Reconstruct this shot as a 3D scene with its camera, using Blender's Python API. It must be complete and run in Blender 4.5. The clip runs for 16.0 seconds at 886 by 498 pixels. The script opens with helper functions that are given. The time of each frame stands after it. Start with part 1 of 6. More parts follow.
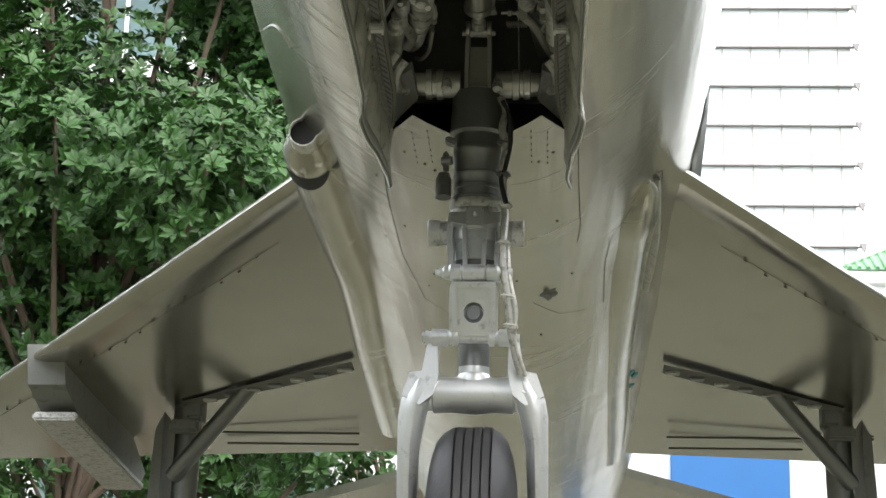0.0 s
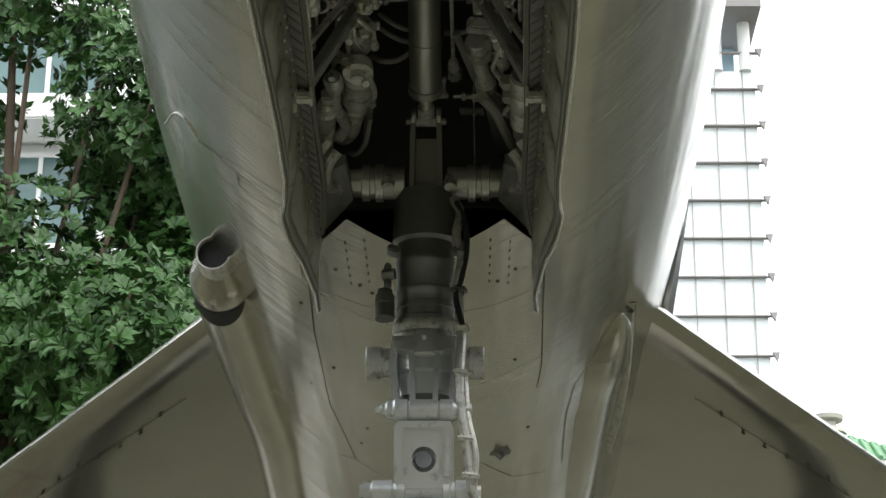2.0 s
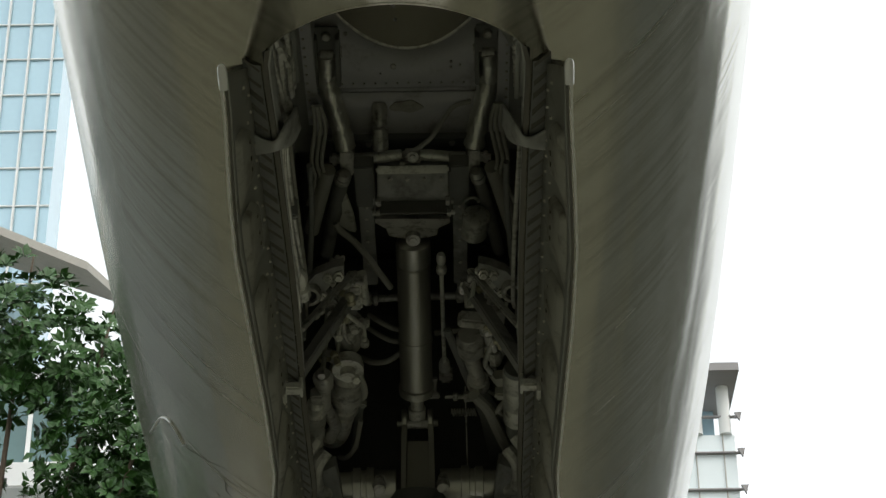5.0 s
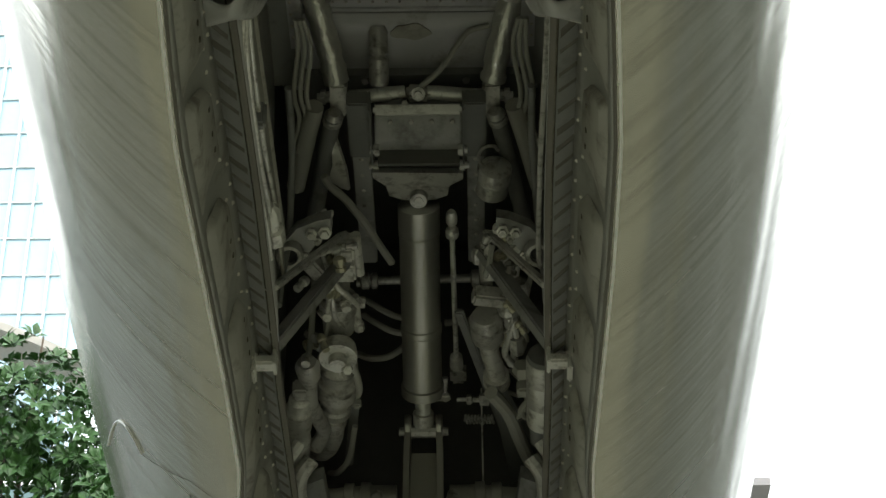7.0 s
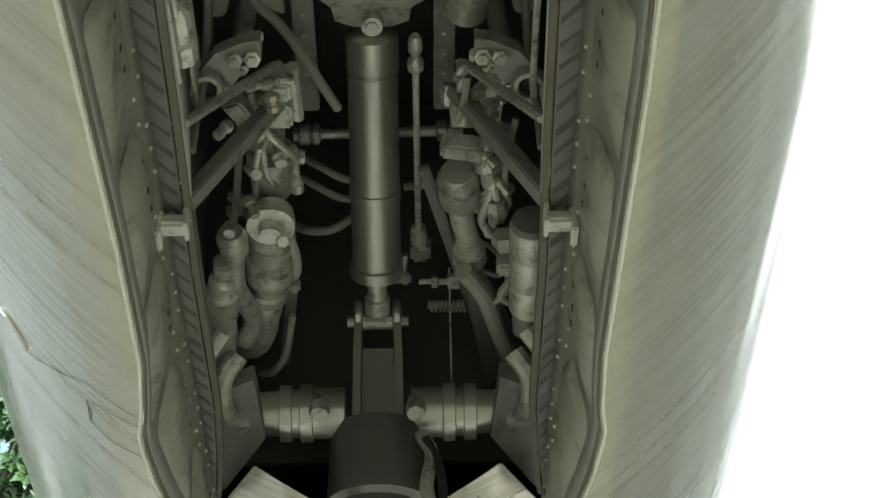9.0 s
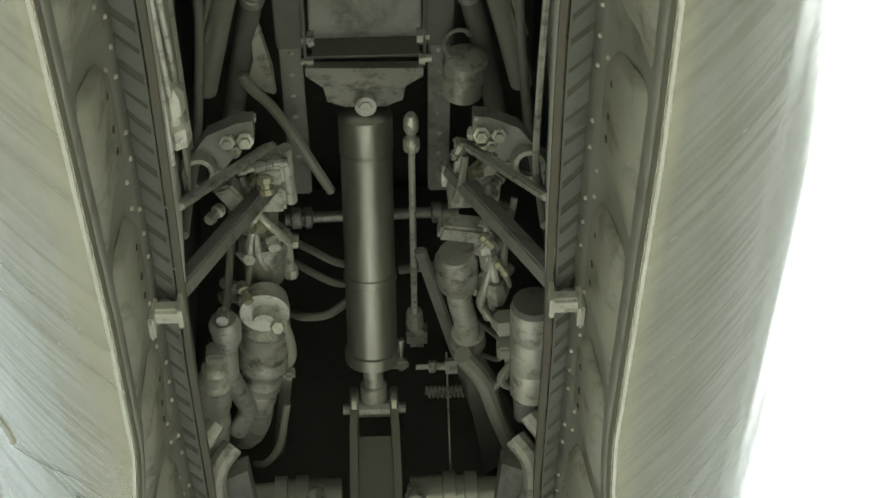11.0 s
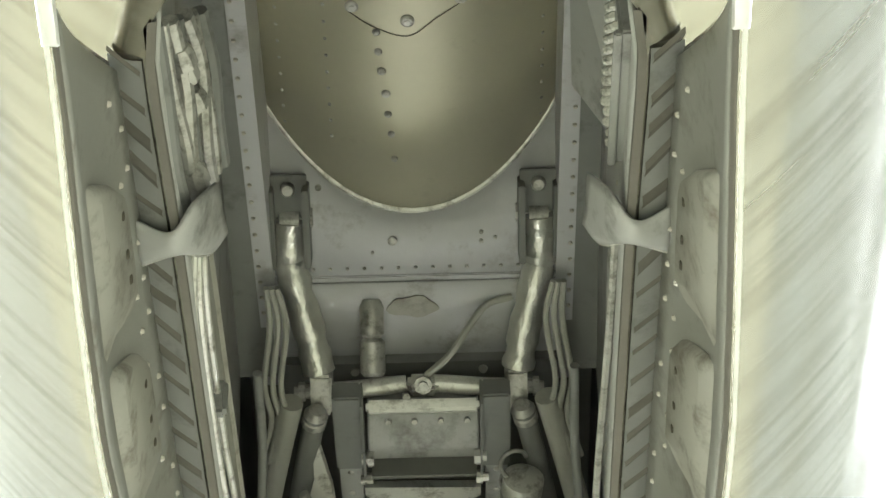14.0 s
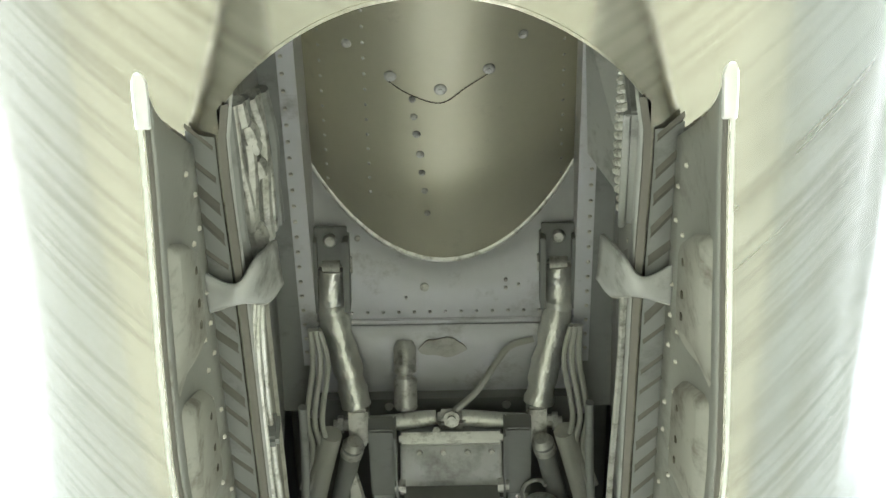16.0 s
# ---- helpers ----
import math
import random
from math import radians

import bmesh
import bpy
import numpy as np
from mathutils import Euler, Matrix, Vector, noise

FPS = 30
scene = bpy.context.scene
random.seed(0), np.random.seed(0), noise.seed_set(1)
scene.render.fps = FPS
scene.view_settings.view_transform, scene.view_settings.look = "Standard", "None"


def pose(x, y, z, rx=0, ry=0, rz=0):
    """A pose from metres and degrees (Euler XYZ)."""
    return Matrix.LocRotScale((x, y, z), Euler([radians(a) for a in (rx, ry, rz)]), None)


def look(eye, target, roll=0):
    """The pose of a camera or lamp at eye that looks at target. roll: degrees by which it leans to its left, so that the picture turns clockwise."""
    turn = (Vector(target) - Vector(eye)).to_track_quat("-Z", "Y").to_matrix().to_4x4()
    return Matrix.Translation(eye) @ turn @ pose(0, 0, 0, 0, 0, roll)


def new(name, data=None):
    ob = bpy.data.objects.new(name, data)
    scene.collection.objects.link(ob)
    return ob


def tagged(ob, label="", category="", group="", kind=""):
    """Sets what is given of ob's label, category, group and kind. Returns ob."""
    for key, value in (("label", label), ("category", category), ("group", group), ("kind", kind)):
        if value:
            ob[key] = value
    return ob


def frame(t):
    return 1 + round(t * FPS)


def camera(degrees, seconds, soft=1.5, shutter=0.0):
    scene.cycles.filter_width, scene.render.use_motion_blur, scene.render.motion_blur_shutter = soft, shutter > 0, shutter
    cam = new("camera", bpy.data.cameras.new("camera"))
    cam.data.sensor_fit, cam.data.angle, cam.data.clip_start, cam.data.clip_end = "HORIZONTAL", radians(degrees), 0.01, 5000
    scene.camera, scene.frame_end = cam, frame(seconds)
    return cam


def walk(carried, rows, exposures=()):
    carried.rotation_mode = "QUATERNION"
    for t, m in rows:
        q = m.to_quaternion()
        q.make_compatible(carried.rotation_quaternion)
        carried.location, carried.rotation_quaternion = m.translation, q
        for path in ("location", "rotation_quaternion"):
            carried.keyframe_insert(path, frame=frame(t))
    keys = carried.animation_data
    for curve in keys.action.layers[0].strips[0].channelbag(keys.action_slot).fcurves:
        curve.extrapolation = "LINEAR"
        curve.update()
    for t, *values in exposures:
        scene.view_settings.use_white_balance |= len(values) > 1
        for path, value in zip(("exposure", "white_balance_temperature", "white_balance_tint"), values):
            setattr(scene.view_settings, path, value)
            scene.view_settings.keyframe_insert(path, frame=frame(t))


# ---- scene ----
cam = camera(23.3, 16.0)
PATH = [
    (0, (0.148, -3.93, -0.406), (0.047, -2.022, 0.184), 1.3),
    (0.5, (0.129, -3.745, -0.389), (0.073, -1.846, 0.237), 0.4),
    (1, (0.157, -3.515, -0.343), (0.096, -1.639, 0.346), 0.5),
    (1.5, (0.135, -3.342, -0.32), (0.065, -1.478, 0.402), 0.8),
    (2, (0.068, -3.156, -0.268), (0.045, -1.306, 0.493), 0.2),
    (2.5, (0.065, -2.981, -0.225), (0.076, -1.159, 0.601), -0.5),
    (3, (0.09, -2.836, -0.188), (0.095, -1.057, 0.726), -0.8),
    (3.5, (0.089, -2.837, -0.203), (0.087, -1.085, 0.762), -0.9),
    (4, (0.054, -3.058, -0.308), (0.061, -1.326, 0.691), -1.0),
    (4.5, (0.046, -3.086, -0.339), (0.049, -1.373, 0.692), -1.1),
    (7, (0.07, -2.464, -0.192), (0.041, -0.83, 0.961), 0.1),
    (7.5, (0.055, -2.293, -0.093), (0.034, -0.633, 1.022), -0.3),
    (8, (0.052, -2.139, -0.009), (0.052, -0.46, 1.079), -0.2),
    (10.5, (0.017, -1.907, 0.093), (0.076, -0.240, 1.197), -2.4),
    (11, (0.018, -1.914, 0.097), (0.070, -0.281, 1.252), -2.6),
    (11.5, (0.019, -1.924, 0.103), (0.069, -0.324, 1.302), -2.7),
    (12, (0.024, -1.939, 0.106), (0.069, -0.378, 1.356), -2.9),
    (12.5, (0.026, -1.951, 0.110), (0.061, -0.425, 1.403), -2.4),
    (13, (0.024, -1.954, 0.123), (0.046, -0.458, 1.451), -2.3),
    (13.5, (0.022, -1.971, 0.121), (0.034, -0.509, 1.486), -1.9),
    (14, (0.021, -1.995, 0.120), (0.026, -0.569, 1.523), -1.6),
    (14.5, (0.022, -2.021, 0.103), (0.019, -0.623, 1.534), -1.2),
    (15, (0.019, -2.055, 0.075), (0.010, -0.671, 1.519), -0.8),
    (15.5, (0.016, -2.087, 0.044), (0.001, -0.701, 1.486), -0.7),
    (16, (0.015, -2.141, -0.006), (-0.000, -0.738, 1.419), -0.6),
]
walk(cam, [(t, look(eye, target, roll)) for t, eye, target, roll in PATH],
     [(0.0, 0.3, 6500, 10), (1.0, -0.05, 6500, 10), (2.0, -0.32, 6500, 9), (2.5, -0.7, 6500, 9), (3.0, -1.2, 6600, 8), (4.0, -1.4, 6600, 8), (4.7, -1.15, 6600, 7), (7.0, 0.05, 6450, 5),
      (8.0, 0.8, 6350, 4), (10.5, 1.2, 6300, 5), (12.5, 1.9, 6250, 7), (14.0, 2.4, 6150, 9), (16.0, 2.4, 5850, 9)])

# ---- world and sun ----
world = bpy.data.worlds.new("overcast_sky")
scene.world = world
world.use_nodes = True
wn, wl = world.node_tree.nodes, world.node_tree.links
wn.clear()
sky = wn.new("ShaderNodeTexSky")
sky.sky_type = "NISHITA"
sky.sun_disc = False
sky.sun_elevation, sky.sun_rotation = radians(47), radians(141)
sky.air_density, sky.dust_density, sky.ozone_density = 1.2, 4.0, 1.0
cloud = wn.new("ShaderNodeMix")
cloud.data_type = "RGBA"
cloud.inputs["Factor"].default_value = 0.72
cloud.inputs[7].default_value = (13.0, 13.3, 13.6, 1)
back = wn.new("ShaderNodeBackground")
back.inputs["Strength"].default_value = 0.26
wout = wn.new("ShaderNodeOutputWorld")
wl.new(sky.outputs[0], cloud.inputs[6])
wl.new(cloud.outputs[2], back.inputs["Color"])
wl.new(back.outputs[0], wout.inputs["Surface"])
sun_data = bpy.data.lights.new("sun", "SUN")
sun_data.energy, sun_data.angle, sun_data.color = 1.2, radians(12), (1.0, 0.96, 0.9)
sun = new("sun", sun_data)
sun.matrix_world = look((9, -11, 15), (0, 0, 0))


# ---- materials ----
def material(name, color, rough=0.5, metal=0.0, vary=0.15, scale=6.0, fine=60.0, bump=0.0, dirt=None, amount=0.5, spread=0.55, random_tint=0.0):
    """A surface with two scales of variation: broad patches and fine grain, with optional dirt of a colour of its own."""
    m = bpy.data.materials.new(name)
    m.use_nodes = True
    n, l = m.node_tree.nodes, m.node_tree.links
    p = n["Principled BSDF"]
    tc = n.new("ShaderNodeTexCoord")
    a, b = n.new("ShaderNodeTexNoise"), n.new("ShaderNodeTexNoise")
    a.inputs["Scale"].default_value, a.inputs["Detail"].default_value = scale, 5
    b.inputs["Scale"].default_value, b.inputs["Detail"].default_value = fine, 3
    l.new(tc.outputs["Object"], a.inputs["Vector"])
    l.new(tc.outputs["Object"], b.inputs["Vector"])
    mix = n.new("ShaderNodeMix")
    mix.data_type = "RGBA"
    mix.inputs[6].default_value = (*[c * (1 - vary) for c in color], 1)
    mix.inputs[7].default_value = (*[min(1, c * (1 + vary)) for c in color], 1)
    both = n.new("ShaderNodeMath")
    both.operation = "MULTIPLY_ADD"
    both.inputs[1].default_value, both.inputs[2].default_value = 0.4, 0.0
    l.new(b.outputs["Fac"], both.inputs[0])
    add = n.new("ShaderNodeMath")
    add.operation = "MULTIPLY_ADD"
    add.inputs[1].default_value = 0.8
    l.new(a.outputs["Fac"], add.inputs[0])
    l.new(both.outputs[0], add.inputs[2])
    l.new(add.outputs[0], mix.inputs["Factor"])
    col = mix.outputs[2]
    if dirt:
        d = n.new("ShaderNodeTexNoise")
        d.inputs["Scale"].default_value, d.inputs["Detail"].default_value, d.inputs["Roughness"].default_value = scale * 2.3, 8, 0.7
        l.new(tc.outputs["Object"], d.inputs["Vector"])
        r = n.new("ShaderNodeMapRange")
        r.inputs["From Min"].default_value, r.inputs["From Max"].default_value = spread, spread + 0.18
        r.inputs["To Max"].default_value = amount
        l.new(d.outputs["Fac"], r.inputs["Value"])
        dm = n.new("ShaderNodeMix")
        dm.data_type = "RGBA"
        dm.inputs[7].default_value = (*dirt, 1)
        l.new(col, dm.inputs[6])
        l.new(r.outputs[0], dm.inputs["Factor"])
        col = dm.outputs[2]
    if random_tint:
        oi = n.new("ShaderNodeObjectInfo")
        hs = n.new("ShaderNodeHueSaturation")
        rr = n.new("ShaderNodeMapRange")
        rr.inputs["To Min"].default_value, rr.inputs["To Max"].default_value = 1 - random_tint, 1 + random_tint
        l.new(oi.outputs["Random"], rr.inputs["Value"])
        l.new(rr.outputs[0], hs.inputs["Value"])
        l.new(col, hs.inputs["Color"])
        col = hs.outputs["Color"]
    l.new(col, p.inputs["Base Color"])
    p.inputs["Metallic"].default_value = metal
    rg = n.new("ShaderNodeMapRange")
    rg.inputs["To Min"].default_value, rg.inputs["To Max"].default_value = max(0.03, rough - 0.1), min(1, rough + 0.1)
    l.new(add.outputs[0], rg.inputs["Value"])
    l.new(rg.outputs[0], p.inputs["Roughness"])
    if bump:
        bp = n.new("ShaderNodeBump")
        bp.inputs["Strength"].default_value, bp.inputs["Distance"].default_value = bump, 0.003
        l.new(b.outputs["Fac"], bp.inputs["Height"])
        l.new(bp.outputs[0], p.inputs["Normal"])
    return m


def skin_material(name, color, streak, stain, rough=0.17, buckle=0.2):
    """Bare, weathered aluminium sheet: slanting run marks, broad stains, fine scratches and slight buckling."""
    m = material(name, color, rough=rough, metal=0.92, vary=0.08, scale=2.0, fine=14.0, dirt=(0.19, 0.175, 0.14), amount=stain, spread=0.53)
    n, l = m.node_tree.nodes, m.node_tree.links
    p = n["Principled BSDF"]
    gloss = p.inputs["Roughness"].links[0].from_node
    gloss.inputs["To Min"].default_value, gloss.inputs["To Max"].default_value = rough - 0.03, rough + 0.05
    tc = n.new("ShaderNodeTexCoord")
    sep = n.new("ShaderNodeSeparateXYZ")
    l.new(tc.outputs["Object"], sep.inputs[0])
    ab = n.new("ShaderNodeMath")
    ab.operation = "ABSOLUTE"
    l.new(sep.outputs["X"], ab.inputs[0])
    dz = n.new("ShaderNodeMath")
    dz.operation = "SUBTRACT"
    dz.inputs[0].default_value = 1.58
    l.new(sep.outputs["Z"], dz.inputs[1])
    arc = n.new("ShaderNodeMath")
    arc.operation = "ARCTAN2"
    l.new(ab.outputs[0], arc.inputs[0])
    l.new(dz.outputs[0], arc.inputs[1])
    u = n.new("ShaderNodeMath")
    u.operation = "MULTIPLY_ADD"
    u.inputs[1].default_value = 0.62
    l.new(ab.outputs[0], u.inputs[0])
    l.new(sep.outputs["Y"], u.inputs[2])
    cmb = n.new("ShaderNodeCombineXYZ")
    l.new(u.outputs[0], cmb.inputs["X"])
    sc = n.new("ShaderNodeMath")
    sc.operation = "MULTIPLY"
    sc.inputs[1].default_value = 0.022
    l.new(sep.outputs["X"], sc.inputs[0])
    l.new(sc.outputs[0], cmb.inputs["Y"])
    st = n.new("ShaderNodeTexNoise")
    st.inputs["Scale"].default_value, st.inputs["Detail"].default_value, st.inputs["Roughness"].default_value = 95.0, 1.5, 0.45
    l.new(cmb.outputs[0], st.inputs["Vector"])
    ramp = n.new("ShaderNodeMapRange")
    ramp.inputs["From Min"].default_value, ramp.inputs["From Max"].default_value = 0.42, 0.72
    ramp.inputs["To Max"].default_value = streak
    l.new(st.outputs["Fac"], ramp.inputs["Value"])
    old = p.inputs["Base Color"].links[0].from_socket
    mx = n.new("ShaderNodeMix")
    mx.data_type = "RGBA"
    mx.inputs[7].default_value = (0.22, 0.19, 0.12, 1)
    l.new(old, mx.inputs[6])
    l.new(ramp.outputs[0], mx.inputs["Factor"])
    l.new(mx.outputs[2], p.inputs["Base Color"])
    rg = p.inputs["Roughness"].links[0].from_socket
    ra = n.new("ShaderNodeMath")
    ra.operation = "MULTIPLY_ADD"
    ra.inputs[1].default_value = 0.25
    l.new(ramp.outputs[0], ra.inputs[0])
    l.new(rg, ra.inputs[2])
    l.new(ra.outputs[0], p.inputs["Roughness"])
    wv = n.new("ShaderNodeTexNoise")
    wv.inputs["Scale"].default_value, wv.inputs["Detail"].default_value = 9.0, 0.6
    # sheet buckles run along the body
    along = n.new("ShaderNodeMath")
    along.operation = "MULTIPLY"
    along.inputs[1].default_value = 0.12
    l.new(sep.outputs["Y"], along.inputs[0])
    buck = n.new("ShaderNodeCombineXYZ")
    l.new(arc.outputs[0], buck.inputs["X"])
    l.new(along.outputs[0], buck.inputs["Y"])
    l.new(sep.outputs["X"], buck.inputs["Z"])
    l.new(buck.outputs[0], wv.inputs["Vector"])
    bp = n.new("ShaderNodeBump")
    bp.inputs["Strength"].default_value, bp.inputs["Distance"].default_value = buckle, 0.02
    l.new(wv.outputs["Fac"], bp.inputs["Height"])
    l.new(bp.outputs[0], p.inputs["Normal"])
    return m


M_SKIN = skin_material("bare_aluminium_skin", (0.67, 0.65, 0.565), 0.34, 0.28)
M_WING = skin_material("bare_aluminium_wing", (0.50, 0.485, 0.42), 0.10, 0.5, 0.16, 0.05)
M_DOOR = material("door_inner_paint", (0.33, 0.332, 0.305), 0.42, 0.2, 0.12, 9, 120, 0.1, (0.11, 0.09, 0.06), 0.7, 0.53)
M_PAN = material("door_pan_paint", (0.43, 0.425, 0.38), 0.45, 0.15, 0.15, 12, 120, 0.1, (0.12, 0.09, 0.06), 0.75, 0.51)
M_RIM = material("bare_edge_metal", (0.92, 0.92, 0.90), 0.35, 0.2, 0.1, 20, 150)
M_SEAL = material("rubber_seal", (0.17, 0.16, 0.14), 0.8, 0.0, 0.25, 20, 150, 0.2)
M_BAY = material("bay_grey_paint", (0.46, 0.465, 0.455), 0.5, 0.1, 0.15, 8, 90, 0.12, (0.08, 0.07, 0.05), 0.7, 0.52)
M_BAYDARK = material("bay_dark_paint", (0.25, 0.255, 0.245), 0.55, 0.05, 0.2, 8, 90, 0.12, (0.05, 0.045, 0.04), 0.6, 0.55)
M_PANEL = material("bulkhead_paint", (0.60, 0.60, 0.62), 0.45, 0.1, 0.1, 6, 90, 0.08, (0.13, 0.11, 0.08), 0.65, 0.56)
M_JACK = material("satin_jack_metal", (0.55, 0.545, 0.5), 0.32, 0.7, 0.08, 8, 120, 0.04, (0.2, 0.19, 0.15), 0.4, 0.6)
M_DUCT = material("duct_metal", (0.63, 0.605, 0.475), 0.43, 0.65, 0.08, 5, 100, 0.05, (0.2, 0.19, 0.14), 0.4, 0.6)
M_STEEL = material("cast_steel_grey", (0.58, 0.575, 0.545), 0.38, 0.5, 0.2, 25, 160, 0.2, (0.09, 0.08, 0.06), 0.8, 0.49)
M_LIGHT = material("light_alloy", (0.80, 0.795, 0.75), 0.38, 0.5, 0.15, 25, 160, 0.15, (0.14, 0.12, 0.09), 0.7, 0.50)
M_SILVER = material("silver_gear_paint", (0.80, 0.815, 0.82), 0.38, 0.75, 0.08, 14, 150, 0.15, (0.16, 0.15, 0.13), 0.6, 0.56)
M_STRUT = material("dull_strut_metal", (0.29, 0.295, 0.295), 0.37, 0.9, 0.12, 14, 150, 0.08, (0.12, 0.11, 0.10), 0.4, 0.6)
M_FOIL = material("crinkled_foil", (0.90, 0.885, 0.82), 0.36, 0.8, 0.15, 60, 90, 0.8)
M_HOSE = material("grey_hose", (0.44, 0.44, 0.40), 0.6, 0.0, 0.12, 20, 200, 0.15)
# rubber black, also painted as the shade inside slots and holes
M_BLACK = material("black_rubber_and_hole_shade", (0.025, 0.025, 0.027), 0.6, 0.0, 0.3, 20, 150, 0.3)
M_TYRE = material("tyre_rubber", (0.016, 0.016, 0.018), 0.5, 0.0, 0.3, 14, 120, 0.3, (0.035, 0.035, 0.034), 0.4, 0.58)
# dark tone of deep recesses, painted as base colour, wing slots included
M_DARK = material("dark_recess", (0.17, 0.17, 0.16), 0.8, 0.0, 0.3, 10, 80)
M_RIVET = material("rivet_metal", (0.56, 0.54, 0.48), 0.42, 0.5, 0.2, 20, 100)
# run streaks of the skin, darkened by the painted-in door shade
M_STREAK = material("shaded_skin_streaks", (0.13, 0.122, 0.105), 0.75, 0.0, 0.35, 20, 120, 0.3)
M_LINE = material("panel_gap", (0.09, 0.08, 0.06), 0.8, 0.0, 0.3, 15, 80)
M_CONC = material("concrete", (0.42, 0.41, 0.37), 0.9, 0.0, 0.12, 1.2, 30, 0.3, (0.2, 0.19, 0.15), 0.5, 0.58)
M_LAWN = material("lawn", (0.072, 0.071, 0.044), 0.95, 0.0, 0.3, 0.5, 25, 0.8, (0.125, 0.115, 0.08), 0.6, 0.52)
M_LEAF = material("leaf_green", (0.030, 0.092, 0.014), 0.42, 0.0, 0.55, 1.1, 9)
M_BARK = material("bark", (0.12, 0.09, 0.065), 0.9, 0.0, 0.3, 6, 50, 0.7)
M_WHITE = material("white_render", (0.80, 0.81, 0.80), 0.8, 0.0, 0.05, 0.5, 20, 0.05, (0.5, 0.5, 0.48), 0.3, 0.62)
M_TOWER = material("pale_tower_panels", (0.80, 0.87, 0.89), 0.3, 0.0, 0.04, 0.1, 5)
M_LEDGE = material("dark_ledge", (0.30, 0.285, 0.285), 0.7, 0.0, 0.15, 0.3, 8)
M_BLUE = material("blue_paint", (0.015, 0.14, 0.40), 0.45, 0.0, 0.12, 1.0, 30, 0.05)
M_TILE = material("green_glazed_tile", (0.13, 0.30, 0.14), 0.35, 0.0, 0.25, 1.5, 12, 0.1)
M_STONE = material("grey_stone", (0.42, 0.40, 0.36), 0.8, 0.0, 0.2, 2, 30, 0.3)
M_GLASS = material("blue_glass_wall", (0.42, 0.58, 0.66), 0.12, 0.35, 0.12, 0.15, 3)
M_PANE = material("dark_window_glass", (0.10, 0.17, 0.17), 0.08, 0.0, 0.3, 0.4, 4)
M_TEAL = material("teal_reflection", (0.12, 0.50, 0.55), 0.5, 0.1, 0.4, 30, 120)


# ---- mesh helpers ----
def part(name, bm, mat, parent=None, label="", sharp=0.6):
    """Links a bmesh as one mesh object under a thing or a part."""
    bmesh.ops.recalc_face_normals(bm, faces=bm.faces)
    for f in bm.faces:
        f.smooth = True
    for e in bm.edges:
        if len(e.link_faces) == 2 and e.calc_face_angle(0) > sharp:
            e.smooth = False
    me = bpy.data.meshes.new(name)
    bm.to_mesh(me)
    bm.free()
    me.materials.append(mat)
    ob = new(name, me)
    if parent is not None:
        ob.parent = parent
    if label:
        tagged(ob, label)
    return ob


def basis(d):
    d = Vector(d).normalized()
    a = Vector((0, 0, 1)) if abs(d.z) < 0.9 else Vector((1, 0, 0))
    u = d.cross(a).normalized()
    return u, d.cross(u).normalized(), d


def ring(bm, c, u, v, r, seg):
    return [bm.verts.new(Vector(c) + u * (r * math.cos(2 * math.pi * k / seg)) + v * (r * math.sin(2 * math.pi * k / seg))) for k in range(seg)]


def bridge(bm, a, b):
    n = len(a)
    for k in range(n):
        bm.faces.new((a[k], a[(k + 1) % n], b[(k + 1) % n], b[k]))


def lathe(bm, p0, p1, profile, seg=20, cap=True):
    """A turned body along p0 to p1; profile: (share of the way, radius)."""
    p0, p1 = Vector(p0), Vector(p1)
    u, v, d = basis(p1 - p0)
    rings = [ring(bm, p0.lerp(p1, s), u, v, r, seg) for s, r in profile]
    for a, b in zip(rings, rings[1:]):
        bridge(bm, a, b)
    if cap:
        bm.faces.new(rings[0])
        bm.faces.new(rings[-1])
    return bm


def smooth_path(pts, n=6):
    """Catmull-Rom points through pts."""
    p = [Vector(q) for q in pts]
    p = [p[0] * 2 - p[1]] + p + [p[-1] * 2 - p[-2]]
    out = []
    for i in range(1, len(p) - 2):
        for k in range(n):
            t = k / n
            out.append(0.5 * (2 * p[i] + (p[i + 1] - p[i - 1]) * t + (2 * p[i - 1] - 5 * p[i] + 4 * p[i + 1] - p[i + 2]) * t * t + (3 * p[i] - p[i - 1] - 3 * p[i + 1] + p[i + 2]) * t ** 3))
    out.append(p[-2])
    return out


def tube(bm, pts, r, seg=10, curve=True, n=6):
    path = smooth_path(pts, n) if curve else [Vector(q) for q in pts]
    u = basis(path[1] - path[0])[0]
    rings = []
    for i, c in enumerate(path):
        d = (path[min(i + 1, len(path) - 1)] - path[max(i - 1, 0)]).normalized()
        u = (u - d * u.dot(d)).normalized()
        rr = r(i / (len(path) - 1)) if callable(r) else r
        rings.append(ring(bm, c, u, d.cross(u), rr, seg))
    for a, b in zip(rings, rings[1:]):
        bridge(bm, a, b)
    bm.faces.new(rings[0])
    bm.faces.new(rings[-1])
    return bm


def box(bm, c, size, m=None, bevel=0.0):
    r = bmesh.ops.create_cube(bm, size=1.0)
    vs = r["verts"]
    mm = Matrix.Translation(c) @ (m or Matrix()).to_4x4() @ Matrix.Diagonal((*size, 1))
    bmesh.ops.transform(bm, matrix=mm, verts=vs)
    if bevel:
        es = list({e for v in vs for e in v.link_edges})
        bmesh.ops.bevel(bm, geom=es, offset=bevel, segments=2, affect="EDGES", clamp_overlap=True)
    return bm


